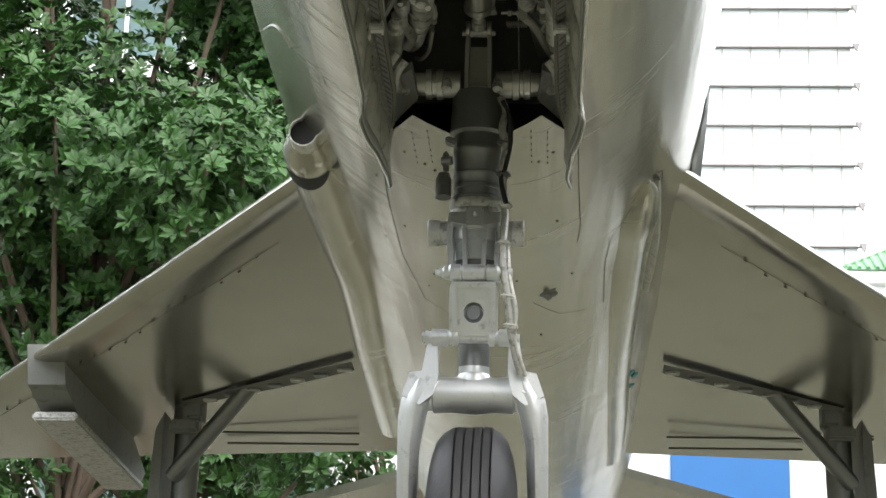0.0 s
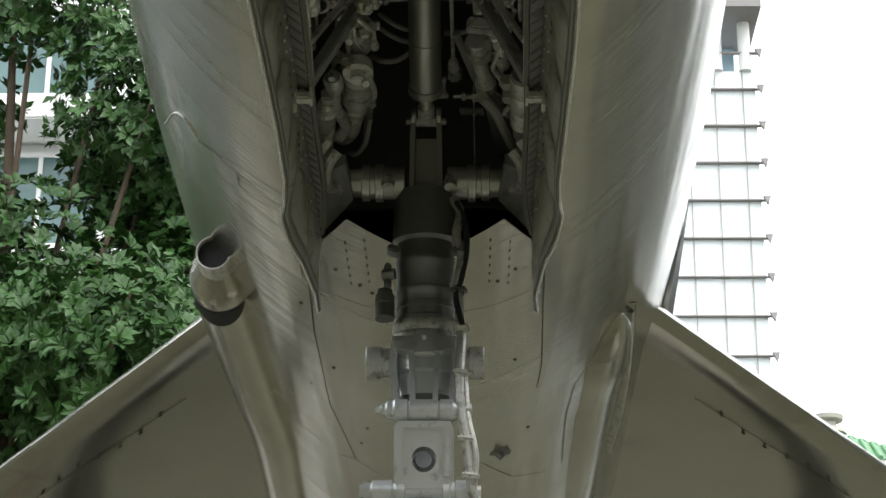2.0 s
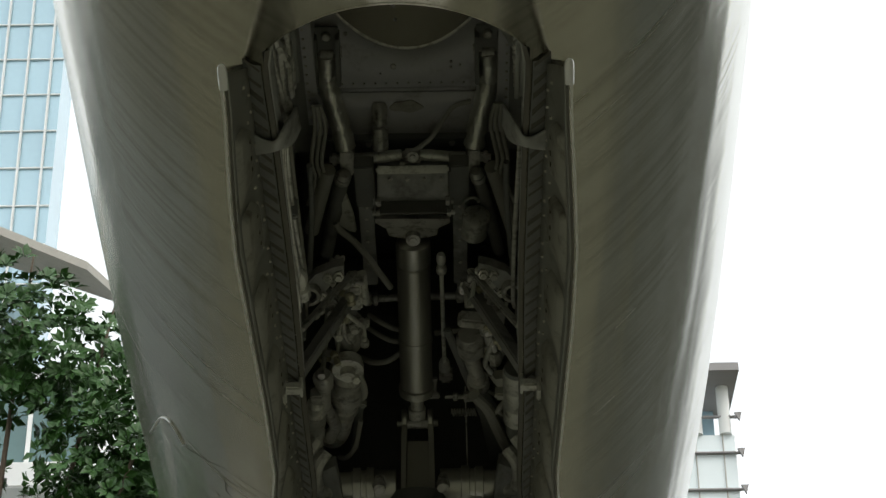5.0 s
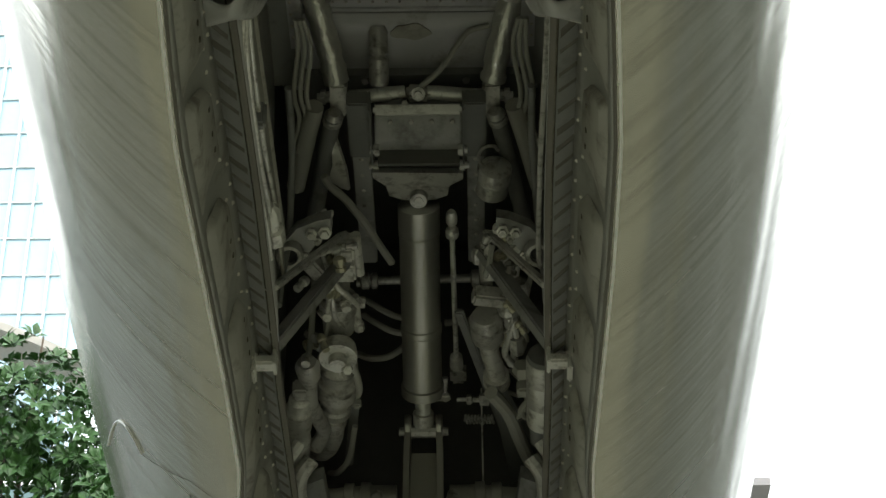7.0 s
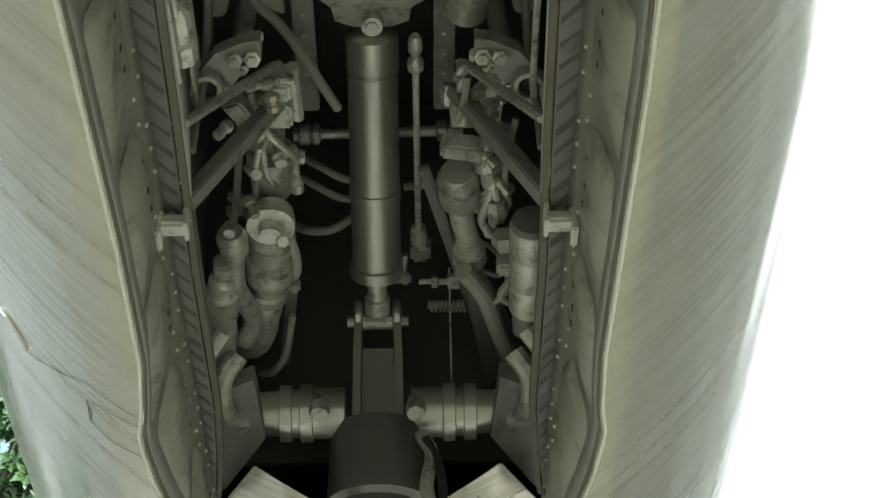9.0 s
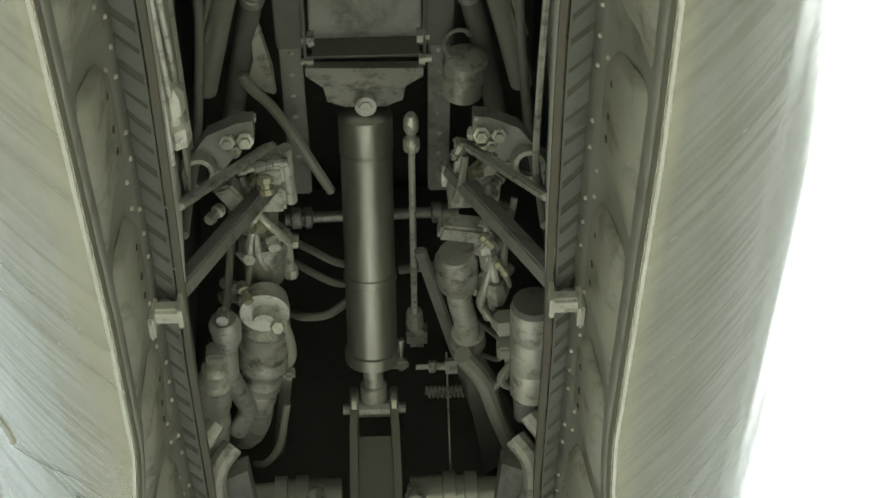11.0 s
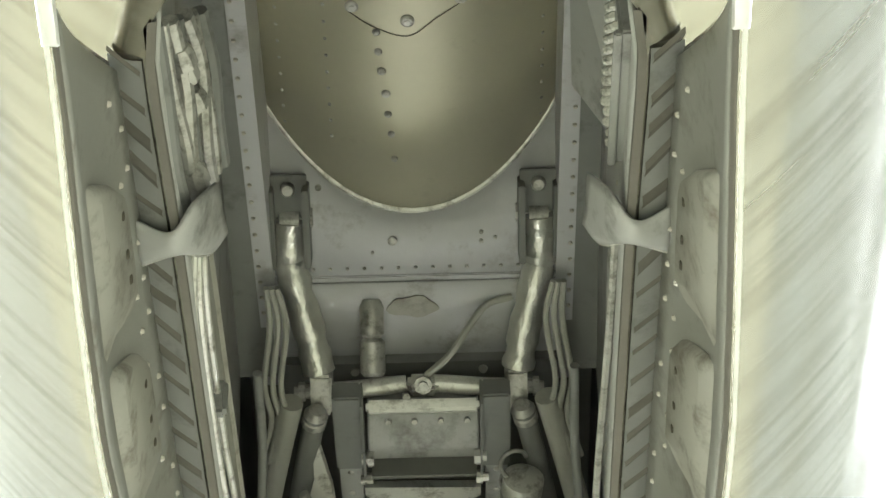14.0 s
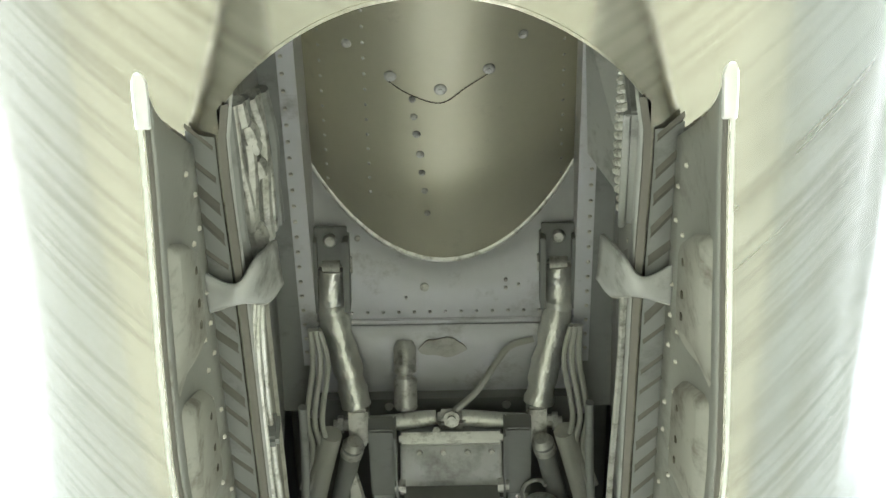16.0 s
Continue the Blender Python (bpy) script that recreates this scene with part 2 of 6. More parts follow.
def slab(bm, pts, off):
    """A plate: the polygon pts and its copy moved by off, closed at the sides."""
    a = [bm.verts.new(p) for p in pts]
    b = [bm.verts.new(Vector(p) + Vector(off)) for p in pts]
    bm.faces.new(a)
    bm.faces.new(b)
    for k in range(len(a)):
        bm.faces.new((a[k], a[(k + 1) % len(a)], b[(k + 1) % len(a)], b[k]))
    return bm


def grid(bm, rows, close=False):
    """Faces over rows of points."""
    vs = [[bm.verts.new(p) for p in row] for row in rows]
    for a, b in zip(vs, vs[1:]):
        for k in range(len(a) - (0 if close else 1)):
            bm.faces.new((a[k], a[(k + 1) % len(a)], b[(k + 1) % len(a)], b[k]))
    return vs


def B():
    return bmesh.new()


def lerp_table(x, table):
    for (x0, v0), (x1, v1) in zip(table, table[1:]):
        if x <= x1:
            k = max(0.0, (x - x0) / (x1 - x0))
            return v0 + (v1 - v0) * k
    return table[-1][1]


def thicken(ob, t):
    md = ob.modifiers.new("thickness", "SOLIDIFY")
    md.thickness, md.offset = t, -1
    return ob


# ---- ground ----
GROUND = -1.25
bm = B()
bmesh.ops.create_grid(bm, x_segments=8, y_segments=8, size=2000, matrix=Matrix.Translation((0, 0, GROUND)))
tagged(part("ground", bm, M_LAWN), "short green lawn with bare dry patches", "ground", kind="structure")

# plain unseen walls that close the place beside and behind the camera, added to darken the skin's reflections
M_UNSEEN = material("dull_unseen_wall", (0.135, 0.14, 0.122), 0.85, 0.0, 0.25, 0.35, 6, 0.1, (0.10, 0.12, 0.08), 0.7, 0.5)
M_UNSEENPALE = material("pale_unseen_wall", (0.17, 0.19, 0.195), 0.8, 0.0, 0.3, 0.35, 6, 0.1, (0.09, 0.11, 0.09), 0.7, 0.5)
for wname, c, size, wm in (("unseen_wall_west", (-14, -3, 3.2), (0.4, 42, 8.9), M_UNSEEN), ("unseen_wall_northwest", (-15, 32, 7.0), (0.4, 28, 16.5), M_UNSEENPALE),
                           ("unseen_wall_east", (13, -3, 3.6), (0.4, 42, 9.7), M_UNSEEN), ("unseen_wall_northeast", (13.6, 31, 6.0), (0.4, 26, 14.5), M_UNSEEN), ("unseen_wall_south", (-0.5, -24.2, 3.0), (27.4, 0.4, 8.5), M_UNSEEN)):
    bm = B()
    box(bm, c, size)
    tagged(part(wname, bm, wm), "plain unseen wall added to darken the skin's reflections", "wall", kind="structure")


# ---- the aircraft ----
def radius(y):
    return lerp_table(y, [(-3.4, 0.288), (-2.5, 0.363), (-1.6, 0.418), (-1.2, 0.4427), (-0.8, 0.467), (-0.4, 0.4893), (0, 0.5095), (0.4, 0.5277), (1.0, 0.5416), (1.5, 0.5495), (2.5, 0.565), (4.5, 0.565), (6.5, 0.53), (8.5, 0.45)])


def centre(y):
    rise = lerp_table(y, [(-3.4, 0.018), (0.4, 0.018), (1.0, 0.0083), (1.5, 0.0)])
    return rise + (1.5647 + 0.0784 * y if y < 1.5 else 1.6823 + 0.02 * (y - 1.5))


def belly(x, y, off=0.0):
    """A point of the fuselage's underside, off metres outwards."""
    r = radius(y) + off
    s = min(0.999, abs(x) / radius(y))
    return Vector((math.copysign(s * r, x), y, centre(y) - r * math.sqrt(1 - s * s)))


ARCH = smooth_path([(-0.035, -1.323, 0), (0.0, -1.328, 0), (0.035, -1.322, 0), (0.065, -1.307, 0), (0.095, -1.282, 0), (0.122, -1.250, 0), (0.1435, -1.214, 0)], 5)
BAY = [(p.y, p.x) for p in ARCH if p.x >= 0.0] + [(-1.15, 0.1445), (-1.07, 0.1435),
       (-0.75, 0.145), (-0.55, 0.149), (-0.36, 0.154), (-0.1, 0.156), (0.0, 0.162), (0.10, 0.171), (0.168, 0.18)]
jet = tagged(new("jet_aircraft"), "bare-metal delta-winged jet fighter standing on its landing gear", "aircraft")
jet.location = (0, 0, 0)
STATIONS = [-3.4, -3.0, -2.5, -2.1, -1.8, -1.5, -1.4] + [y for y, _ in BAY] + [0.1701, 0.3, 0.5, 0.8, 1.1, 1.5, 2.0, 2.5, 3.2, 4.0, 4.5, 5.2, 6.0, 7.0, 8.0, 8.5]
STATIONS = sorted(set(STATIONS + [-0.9, -0.6, -0.5, -0.2]))
# the skin beside the bay and the whole skin behind it meet at the bay's rear edge
bm = B()
for ys, opened in (([y for y in STATIONS if y <= 0.168], True), ([0.168] + [y for y in STATIONS if y > 0.1702], False)):
    rows = []
    for y in ys:
        e = lerp_table(y, BAY) if opened and y >= -1.328 else 0.0
        a0 = math.asin(e / radius(y))
        seg = 96
        rows.append([Vector((radius(y) * math.sin(a), y, centre(y) - radius(y) * math.cos(a))) for a in [a0 + (2 * math.pi - 2 * a0) * k / seg for k in range(seg + 1)]])
    grid(bm, rows)
part("fuselage_skin", bm, M_SKIN, jet, "streaked bare aluminium fuselage skin")
# sheet edge turned in round the front of the bay
bm = B()
front = [(e, y) for y, e in BAY if y < -1.22]
arc_line = [(-e, y) for e, y in reversed(front)] + front[1:]
grid(bm, [[belly(x, y, 0.0006), belly(x, y + 0.003, 0.0006), belly(x, y + 0.003, -0.012), belly(x, y, -0.012)] for x, y in arc_line], close=True)
part("sheet_edge", bm, M_SKIN, jet)


def notch(x):
    """Front line of the belly skin behind the wheel bay, with the opening for the leg."""
    return lerp_table(abs(x), [(0.0, 0.102), (0.05, 0.102), (0.127, 0.018), (0.181, 0.168)])


bm = B()
xs = [-0.179, -0.16, -0.143, -0.127, -0.1, -0.075, -0.05, -0.025, 0, 0.025, 0.05, 0.075, 0.1, 0.127, 0.143, 0.16, 0.179]
grid(bm, [[belly(x, notch(x) + (0.1705 - notch(x)) * k / 4) for x in xs] for k in range(5)])
part("belly_panel", bm, M_SKIN, jet, "angled bare metal panels beside the nose gear leg")

# nose closing wall, seen by no one, and the tail end
for y in (-3.4, 8.5):
    bm = B()
    bm.faces.new([bm.verts.new((radius(y) * math.sin(2 * math.pi * k / 40), y, centre(y) - radius(y) * math.cos(2 * math.pi * k / 40))) for k in range(40)])
    part("end_bulkhead", bm, M_DARK, jet)


# wings: leading edge swept, trailing edge straight
def wing(side):
    rows = []
    for k in range(13):
        x = 0.30 + (2.75 - 0.30) * k / 12
        le = 1.36 + (x - 0.515) * 1.62
        te = 4.84
        th = 0.10 * (1 - 0.75 * k / 12)
        z = 1.388 - 0.02 * (x - 0.5)
        row = []
        for s, h in ((0, 0.0), (0.004, 0.18), (0.015, 0.34), (0.05, 0.48), (0.15, 0.62), (0.35, 0.66), (0.7, 0.42), (1.0, 0.04)):
            row.append((side * x, le + (te - le) * s, z + th * (0.45 + h)))
        for s, h in ((1.0, 0.04), (0.7, 0.2), (0.35, 0.36), (0.15, 0.40), (0.05, 0.34), (0.015, 0.24), (0.004, 0.12)):
            row.append((side * x, le + (te - le) * s, z + th * (0.45 - h)))
        rows.append(row)
    bm = B()
    vs = grid(bm, rows, close=True)
    bm.faces.new(vs[-1])
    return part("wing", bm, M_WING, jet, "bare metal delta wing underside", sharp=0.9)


def wing_under(x, y):
    """Height of the wing's lower surface."""
    k = (x - 0.30) / 2.45
    le = 1.36 + (x - 0.515) * 1.62
    h = lerp_table((y - le) / (4.84 - le), [(0, 0.0), (0.004, 0.12), (0.015, 0.24), (0.05, 0.34), (0.15, 0.40), (0.35, 0.36), (0.7, 0.2), (1.0, 0.04)])
    return 1.388 - 0.02 * (x - 0.5) + 0.10 * (1 - 0.75 * k) * (0.45 - h)


for side in (-1, 1):
    w = wing(side)
    bm = B()
    rows = []
    for k in range(40):
        x = 0.62 + 1.75 * k / 39
        y = 1.36 + (x - 0.515) * 1.62 + 0.30
        rows.append([Vector((side * x, y - 0.0022, wing_under(x, y) - 0.003)), Vector((side * x, y + 0.0022, wing_under(x, y) - 0.003))])
    grid(bm, rows)
    part("leading_edge_joint", bm, M_LINE, w)
    for k in range(24):
        x = 0.7 + 1.6 * k / 23
        y = 1.36 + (x - 0.515) * 1.62 + 0.30 + 0.03 * math.sin(7.3 * k)
        bm = B()
        box(bm, (side * x, y, wing_under(x, y) - 0.004), (0.005, 0.022, 0.003), pose(0, 0, 0, 0, 0, side * -25).to_3x3())
        part("rivet_dash", bm, M_LINE, w)


# landing-gear bay: walls, roof and bulkheads
def edge(y):
    return lerp_table(y, BAY)


for s in (-1, 1):
    ys = [-1.225 + k * 0.05 for k in range(28)]
    bm = B()
    grid(bm, [[belly(s * edge(y), y, -0.004), Vector((s * (edge(y) + 0.004), y, 1.16)), Vector((s * (edge(y) + 0.014), y, 1.26)), Vector((s * (edge(y) + 0.02), y, 1.45))] for y in ys if y < -0.47])
    thicken(part("bay_side_wall", bm, M_BAY, jet, "grey riveted side wall of the wheel bay"), 0.004)
    bm = B()
    grid(bm, [[belly(s * (edge(y) + 0.004), y, -0.006), Vector((s * (edge(y) + 0.03), y, 1.3)), Vector((s * (edge(y) + 0.03), y, 1.62))] for y in ys if y > -0.54])
    thicken(part("bay_side_wall", bm, M_BAYDARK, jet, "dark side wall behind the valves"), 0.004)
    # shelf roof beside the keel web
    bm = B()
    box(bm, (s * 0.165, -0.86, 1.452), (0.066, 0.76, 0.006))
    part("bay_shelf", bm, M_BAYDARK, jet)
    # keel web with a bottom flange
    bm = B()
    box(bm, (s * 0.1335, -0.78, 1.56), (0.004, 0.46, 0.22))
    box(bm, (s * 0.134, -0.78, 1.449), (0.016, 0.46, 0.004))
    web = part("keel_web", bm, M_PANEL, jet, "grey keel web with a flanged lower edge")
    bm = B()
    for k in range(22):
        lathe(bm, (s * 0.138, -0.99 + k * 0.02, 1.447), (s * 0.138, -0.99 + k * 0.02, 1.4453), [(0, 0.0022), (1, 0.0014)], 6)
    tagged(part("rivets", bm, M_RIVET, web), kind="stuff")
    # rivets along the side wall
    bm = B()
    for row, (z, o) in enumerate(((1.14, 0.0015), (1.24, 0.010), (1.33, 0.016))):
        for k in range(26):
            y = -1.19 + k * 0.027
            x = s * (edge(y) + o)
            lathe(bm, (x, y, z), (x - s * 0.003, y, z), [(0, 0.0028), (1, 0.0016)], 6)
    tagged(part("rivets", bm, M_RIVET, jet), kind="stuff")
    # pressed stiffener on the wall
    bm = B()
    tube(bm, [(s * 0.152, -0.93, 1.2), (s * 0.154, -0.9, 1.23), (s * 0.157, -0.75, 1.235), (s * 0.158, -0.71, 1.21)], 0.008, 8)
    part("stiffener", bm, M_BAY, jet)
    # bay edge angle: a worn lip inside the opening
    bm = B()
    rows = []
    for k in range(40):
        y = -1.222 + k * 0.0345
        p = belly(s * edge(y), y)
        rows.append([p + Vector((s * 0.001, 0, -0.0025)), p + Vector((-s * 0.004, 0, -0.0015)), p + Vector((-s * 0.0045, 0, 0.007)), p + Vector((-s * 0.001, 0, 0.008))])
    grid(bm, rows, close=True)
    part("bay_edge_lip", bm, M_SEAL, jet, "worn brownish lip of the bay opening")

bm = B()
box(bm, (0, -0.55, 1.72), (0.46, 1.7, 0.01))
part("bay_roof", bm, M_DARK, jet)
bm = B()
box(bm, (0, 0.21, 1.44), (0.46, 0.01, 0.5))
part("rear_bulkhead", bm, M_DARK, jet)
bm = B()
box(bm, (0, -1.335, 1.40), (0.5, 0.008, 0.62))
part("front_bulkhead", bm, M_BAYDARK, jet)

# intake duct passing over the front of the bay
DR, DZ = 0.21, 1.55


def duct_point(x, y):
    return Vector((x, y, DZ + DR - math.sqrt(DR * DR - x * x)))


def rim_y(x):
    return -0.54 - (duct_point(x, 0).z - 1.52) / 0.5


bm = B()
rows = []
for k in range(33):
    x = -0.195 + 0.39 * k / 32
    rows.append([duct_point(x, -1.33 + (rim_y(x) + 1.33) * j / 6) for j in range(7)])
grid(bm, rows)
duct = thicken(part("intake_duct", bm, M_DUCT, jet, "curved metal intake duct crossing the bay"), 0.004)
bm = B()
tube(bm, [duct_point(-0.16 + 0.32 * k / 24, rim_y(-0.16 + 0.32 * k / 24)) + Vector((0, 0.002, -0.003)) for k in range(25)], 0.0035, 8, curve=False)
part("rim", bm, M_LIGHT, duct, "bright rolled rim")
for x, y, r in ((0.0, -0.825, 0.0062), (-0.047, -0.838, 0.006), (0.046, -0.845, 0.006), (-0.087, -0.868, 0.005), (0.078, -0.878, 0.005), (-0.027, -0.812, 0.0034),
                (-0.026, -0.79, 0.0034), (-0.024, -0.768, 0.004), (-0.021, -0.742, 0.004), (-0.020, -0.718, 0.0034), (-0.018, -0.694, 0.0032), (-0.016, -0.664, 0.003)):
    p = duct_point(x, y) - Vector((0, 0, 0.0042))
    bm = B()
    lathe(bm, p + Vector((0, 0, 0.002)), p - Vector((0, 0, 0.0028)), [(0, r), (0.7, r), (1, r * 0.7)], 12)
    lathe(bm, p - Vector((0, 0, 0.0026)), p - Vector((0, 0, 0.0036)), [(0, r * 0.5), (1, r * 0.45)], 6)
    part("bolt", bm, M_STEEL, duct)
bm = B()
for k in range(14):
    for x in (-0.072, -0.115, 0.118):
        p = duct_point(x, -0.93 + k * 0.019) - Vector((0, 0, 0.0042))
        lathe(bm, p + Vector((0, 0, 0.001)), p - Vector((0, 0, 0.0014)), [(0, 0.0022), (1, 0.0012)], 6)
tagged(part("rivets", bm, M_STEEL, duct), kind="stuff")
bm = B()
tube(bm, [duct_point(-0.05, -0.832) - Vector((0, 0, 0.0045)), duct_point(-0.03, -0.818) - Vector((0, 0, 0.0045)), duct_point(0, -0.808) - Vector((0, 0, 0.0045)), duct_point(0.025, -0.826) - Vector((0, 0, 0.0045)), duct_point(0.05, -0.842) - Vector((0, 0, 0.0045))], 0.0005, 5)
part("crack", bm, M_LINE, duct)

# sloping bulkhead behind the duct, and the lower panel with its worn oval patch
bm = B()
rows = []
for k in range(33):
    x = -0.165 + 0.33 * k / 32
    y0 = rim_y(max(-0.19, min(0.19, x)))
    rows.append([Vector((x, y, 1.52 - 0.5 * (y + 0.54))) for y in (y0, (y0 - 0.54) / 2, -0.54)])
grid(bm, rows)
bulk = thicken(part("bulkhead", bm, M_PANEL, jet, "grey sloping bulkhead panel with a few bolts"), 0.003)
bm = B()
box(bm, (0, -0.538, 1.518), (0.27, 0.008, 0.005), None, 0.001)
part("lap_joint", bm, M_PANEL, bulk)
bm = B()
for k in range(15):
    x = -0.112 + k * 0.016
    lathe(bm, (x, -0.548, 1.5205), (x, -0.5487, 1.5187), [(0, 0.002), (1, 0.001)], 6)
tagged(part("rivets", bm, M_STEEL, bulk), kind="stuff")
for x, y, r in ((-0.021, -0.572, 0.0045), (-0.088, -0.62, 0.003), (0.062, -0.578, 0.002), (0.062, -0.57, 0.002), (0.075, -0.573, 0.0018), (-0.04, -0.562, 0.0015)):
    z = 1.5165 - 0.5 * (y + 0.54)
    bm = B()
    lathe(bm, (x, y, z + 0.001), (x, y - 0.0012, z - 0.0025), [(0, r), (0.8, r), (1, r * 0.6)], 10)
    part("bolt", bm, M_STEEL, bulk)
bm = B()
grid(bm, [[Vector((-0.15 + 0.3 * k / 12, y, 1.513 + z)) for y, z in ((-0.536, 0.002), (-0.50, 0.0), (-0.455, -0.002), (-0.40, -0.002))] for k in range(13)])
low = thicken(part("roof_panel", bm, M_PANEL, jet, "grey roof panel with a worn patch"), 0.003)
bm = B()
pts = [(-0.004 + 0.024 * math.cos(a) * (1 + 0.12 * math.sin(3 * a)), -0.507 + 0.014 * math.sin(a) * (1 + 0.15 * math.cos(5 * a)), 1.5095) for a in [2 * math.pi * k / 22 for k in range(22)]]
slab(bm, pts, (0, 0, -0.0012))
part("worn_patch", bm, M_PAN, low, "flaking cream sealant patch")
bm = B()
box(bm, (0, -0.418, 1.503), (0.27, 0.045, 0.012))
part("cross_angle", bm, M_BAYDARK, jet)
for x in (-0.092, -0.062, 0.062, 0.09):
    bm = B()
    lathe(bm, (x, -0.43, 1.497), (x, -0.432, 1.493), [(0, 0.005), (1, 0.004)], 8)
    part("bolt", bm, M_STEEL, jet)

# lugs, foil-wrapped arms and the cross bar
for s in (-1, 1):
    bm = B()
    tilt = pose(0, 0, 0, -27).to_3x3()
    box(bm, (s * 0.099, -0.600, 1.528), (0.006, 0.075, 0.036), tilt, 0.001)
    box(bm, (s * 0.131, -0.600, 1.528), (0.006, 0.075, 0.036), tilt, 0.001)
    box(bm, (s * 0.115, -0.622, 1.545), (0.034, 0.04, 0.006), tilt, 0.001)
    lug = part("lug_bracket", bm, M_BAYDARK, jet, "dark double-cheeked lug")
    bm = B()
    lathe(bm, (s * 0.094, -0.598, 1.54), (s * 0.137, -0.598, 1.54), [(0, 0.009), (0.1, 0.009), (0.12, 0.005), (0.88, 0.005), (0.9, 0.009), (1, 0.009)], 8)
    lathe(bm, (s * 0.106, -0.598, 1.536), (s * 0.124, -0.598, 1.536), [(0, 0.012), (1, 0.012)], 14)
    lathe(bm, (s * 0.115, -0.630, 1.545), (s * 0.115, -0.634, 1.538), [(0, 0.007), (0.6, 0.007), (1, 0.005)], 10)
    part("pin", bm, M_STEEL, lug)
    bm = B()
    tube(bm, [(s * 0.115, -0.6, 1.536), (s * 0.117, -0.565, 1.524), (s * 0.112, -0.54, 1.508), (s * 0.101, -0.5, 1.484), (s * 0.094, -0.468, 1.464)],
         lambda t: 0.0150 + 0.0018 * math.sin(37 * t) * math.sin(11 * t + s), 12)
    part("wrapped_arm", bm, M_FOIL, jet, "bent arm wrapped in crinkled silver foil")
    bm = B()
    box(bm, (s * 0.092, -0.448, 1.456), (0.021, 0.04, 0.026), pose(0, 0, 0, -30).to_3x3(), 0.003)
    part("knuckle", bm, M_STEEL, jet)
    bm = B()
    lathe(bm, (s * 0.101, -0.442, 1.462), (s * 0.119, -0.442, 1.462), [(0, 0.007), (0.4, 0.007), (0.42, 0.0095), (0.75, 0.0095), (0.77, 0.005), (1, 0.005)], 8)
    part("end_nut", bm, M_LIGHT, jet)
    bm = B()
    tube(bm, [(s * 0.084, -0.443, 1.462), (s * 0.055, -0.444, 1.462), (s * 0.03, -0.4455, 1.464), (s * 0.012, -0.447, 1.465)], lambda t: 0.0078 + 0.0012 * math.sin(math.pi * t), 14)
    part("cross_bar", bm, M_LIGHT, jet, "polished cross bar arm")
bm = B()
box(bm, (0.004, -0.446, 1.463), (0.03, 0.018, 0.02), None, 0.004)
lathe(bm, (0.004, -0.452, 1.46), (0.004, -0.458, 1.45), [(0, 0.009), (0.6, 0.009), (0.62, 0.005), (1, 0.005)], 8)
lathe(bm, (-0.012, -0.44, 1.455), (-0.012, -0.446, 1.448), [(0, 0.005), (1, 0.004)], 6)
part("cross_bar_joint", bm, M_STEEL, jet, "greasy centre joint")
bm = B()
tube(bm, [(0.008, -0.458, 1.465), (0.03, -0.485, 1.466), (0.05, -0.502, 1.488), (0.066, -0.512, 1.504), (0.09, -0.518, 1.508)], 0.0036, 8)
part("loose_wire", bm, M_HOSE, jet, "loose grey sleeved wire")
bm = B()
lathe(bm, (-0.043, -0.515, 1.512), (-0.043, -0.462, 1.462), [(0, 0.008), (0.1, 0.0115), (0.45, 0.0115), (0.5, 0.008), (0.55, 0.012), (0.95, 0.012), (1, 0.009)], 12)
part("cable_plug", bm, M_STEEL, jet, "grey cylindrical connector plug")

# trough, cradle and channels in front of the retraction jack
bm = B()
box(bm, (0.003, -0.435, 1.446), (0.108, 0.026, 0.012), pose(0, 0, 0, 35).to_3x3(), 0.003)
trough = part("trough_flange", bm, M_LIGHT, jet, "light flange over the trough")
for x in (-0.03, -0.005, 0.02, 0.045):
    bm = B()
    lathe(bm, (x, -0.424, 1.437), (x, -0.428, 1.432), [(0, 0.0034), (1, 0.0025)], 8)
    part("bolt", bm, M_STEEL, trough)
bm = B()
rows = []
for k in range(13):
    a = math.radians(-20 + 130 * k / 12)
    rows.append([Vector((x, -0.388 - 0.045 * math.cos(a), 1.468 - 0.042 * math.sin(a))) for x in (-0.05, -0.047, 0.053, 0.056)])
grid(bm, rows)
thicken(part("trough", bm, M_BAY, jet, "rounded grey trough with a shaded underside"), 0.003)
# a dark plate paints in the shade behind the trough
bm = B()
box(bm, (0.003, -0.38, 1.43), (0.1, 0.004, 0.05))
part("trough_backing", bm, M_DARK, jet)
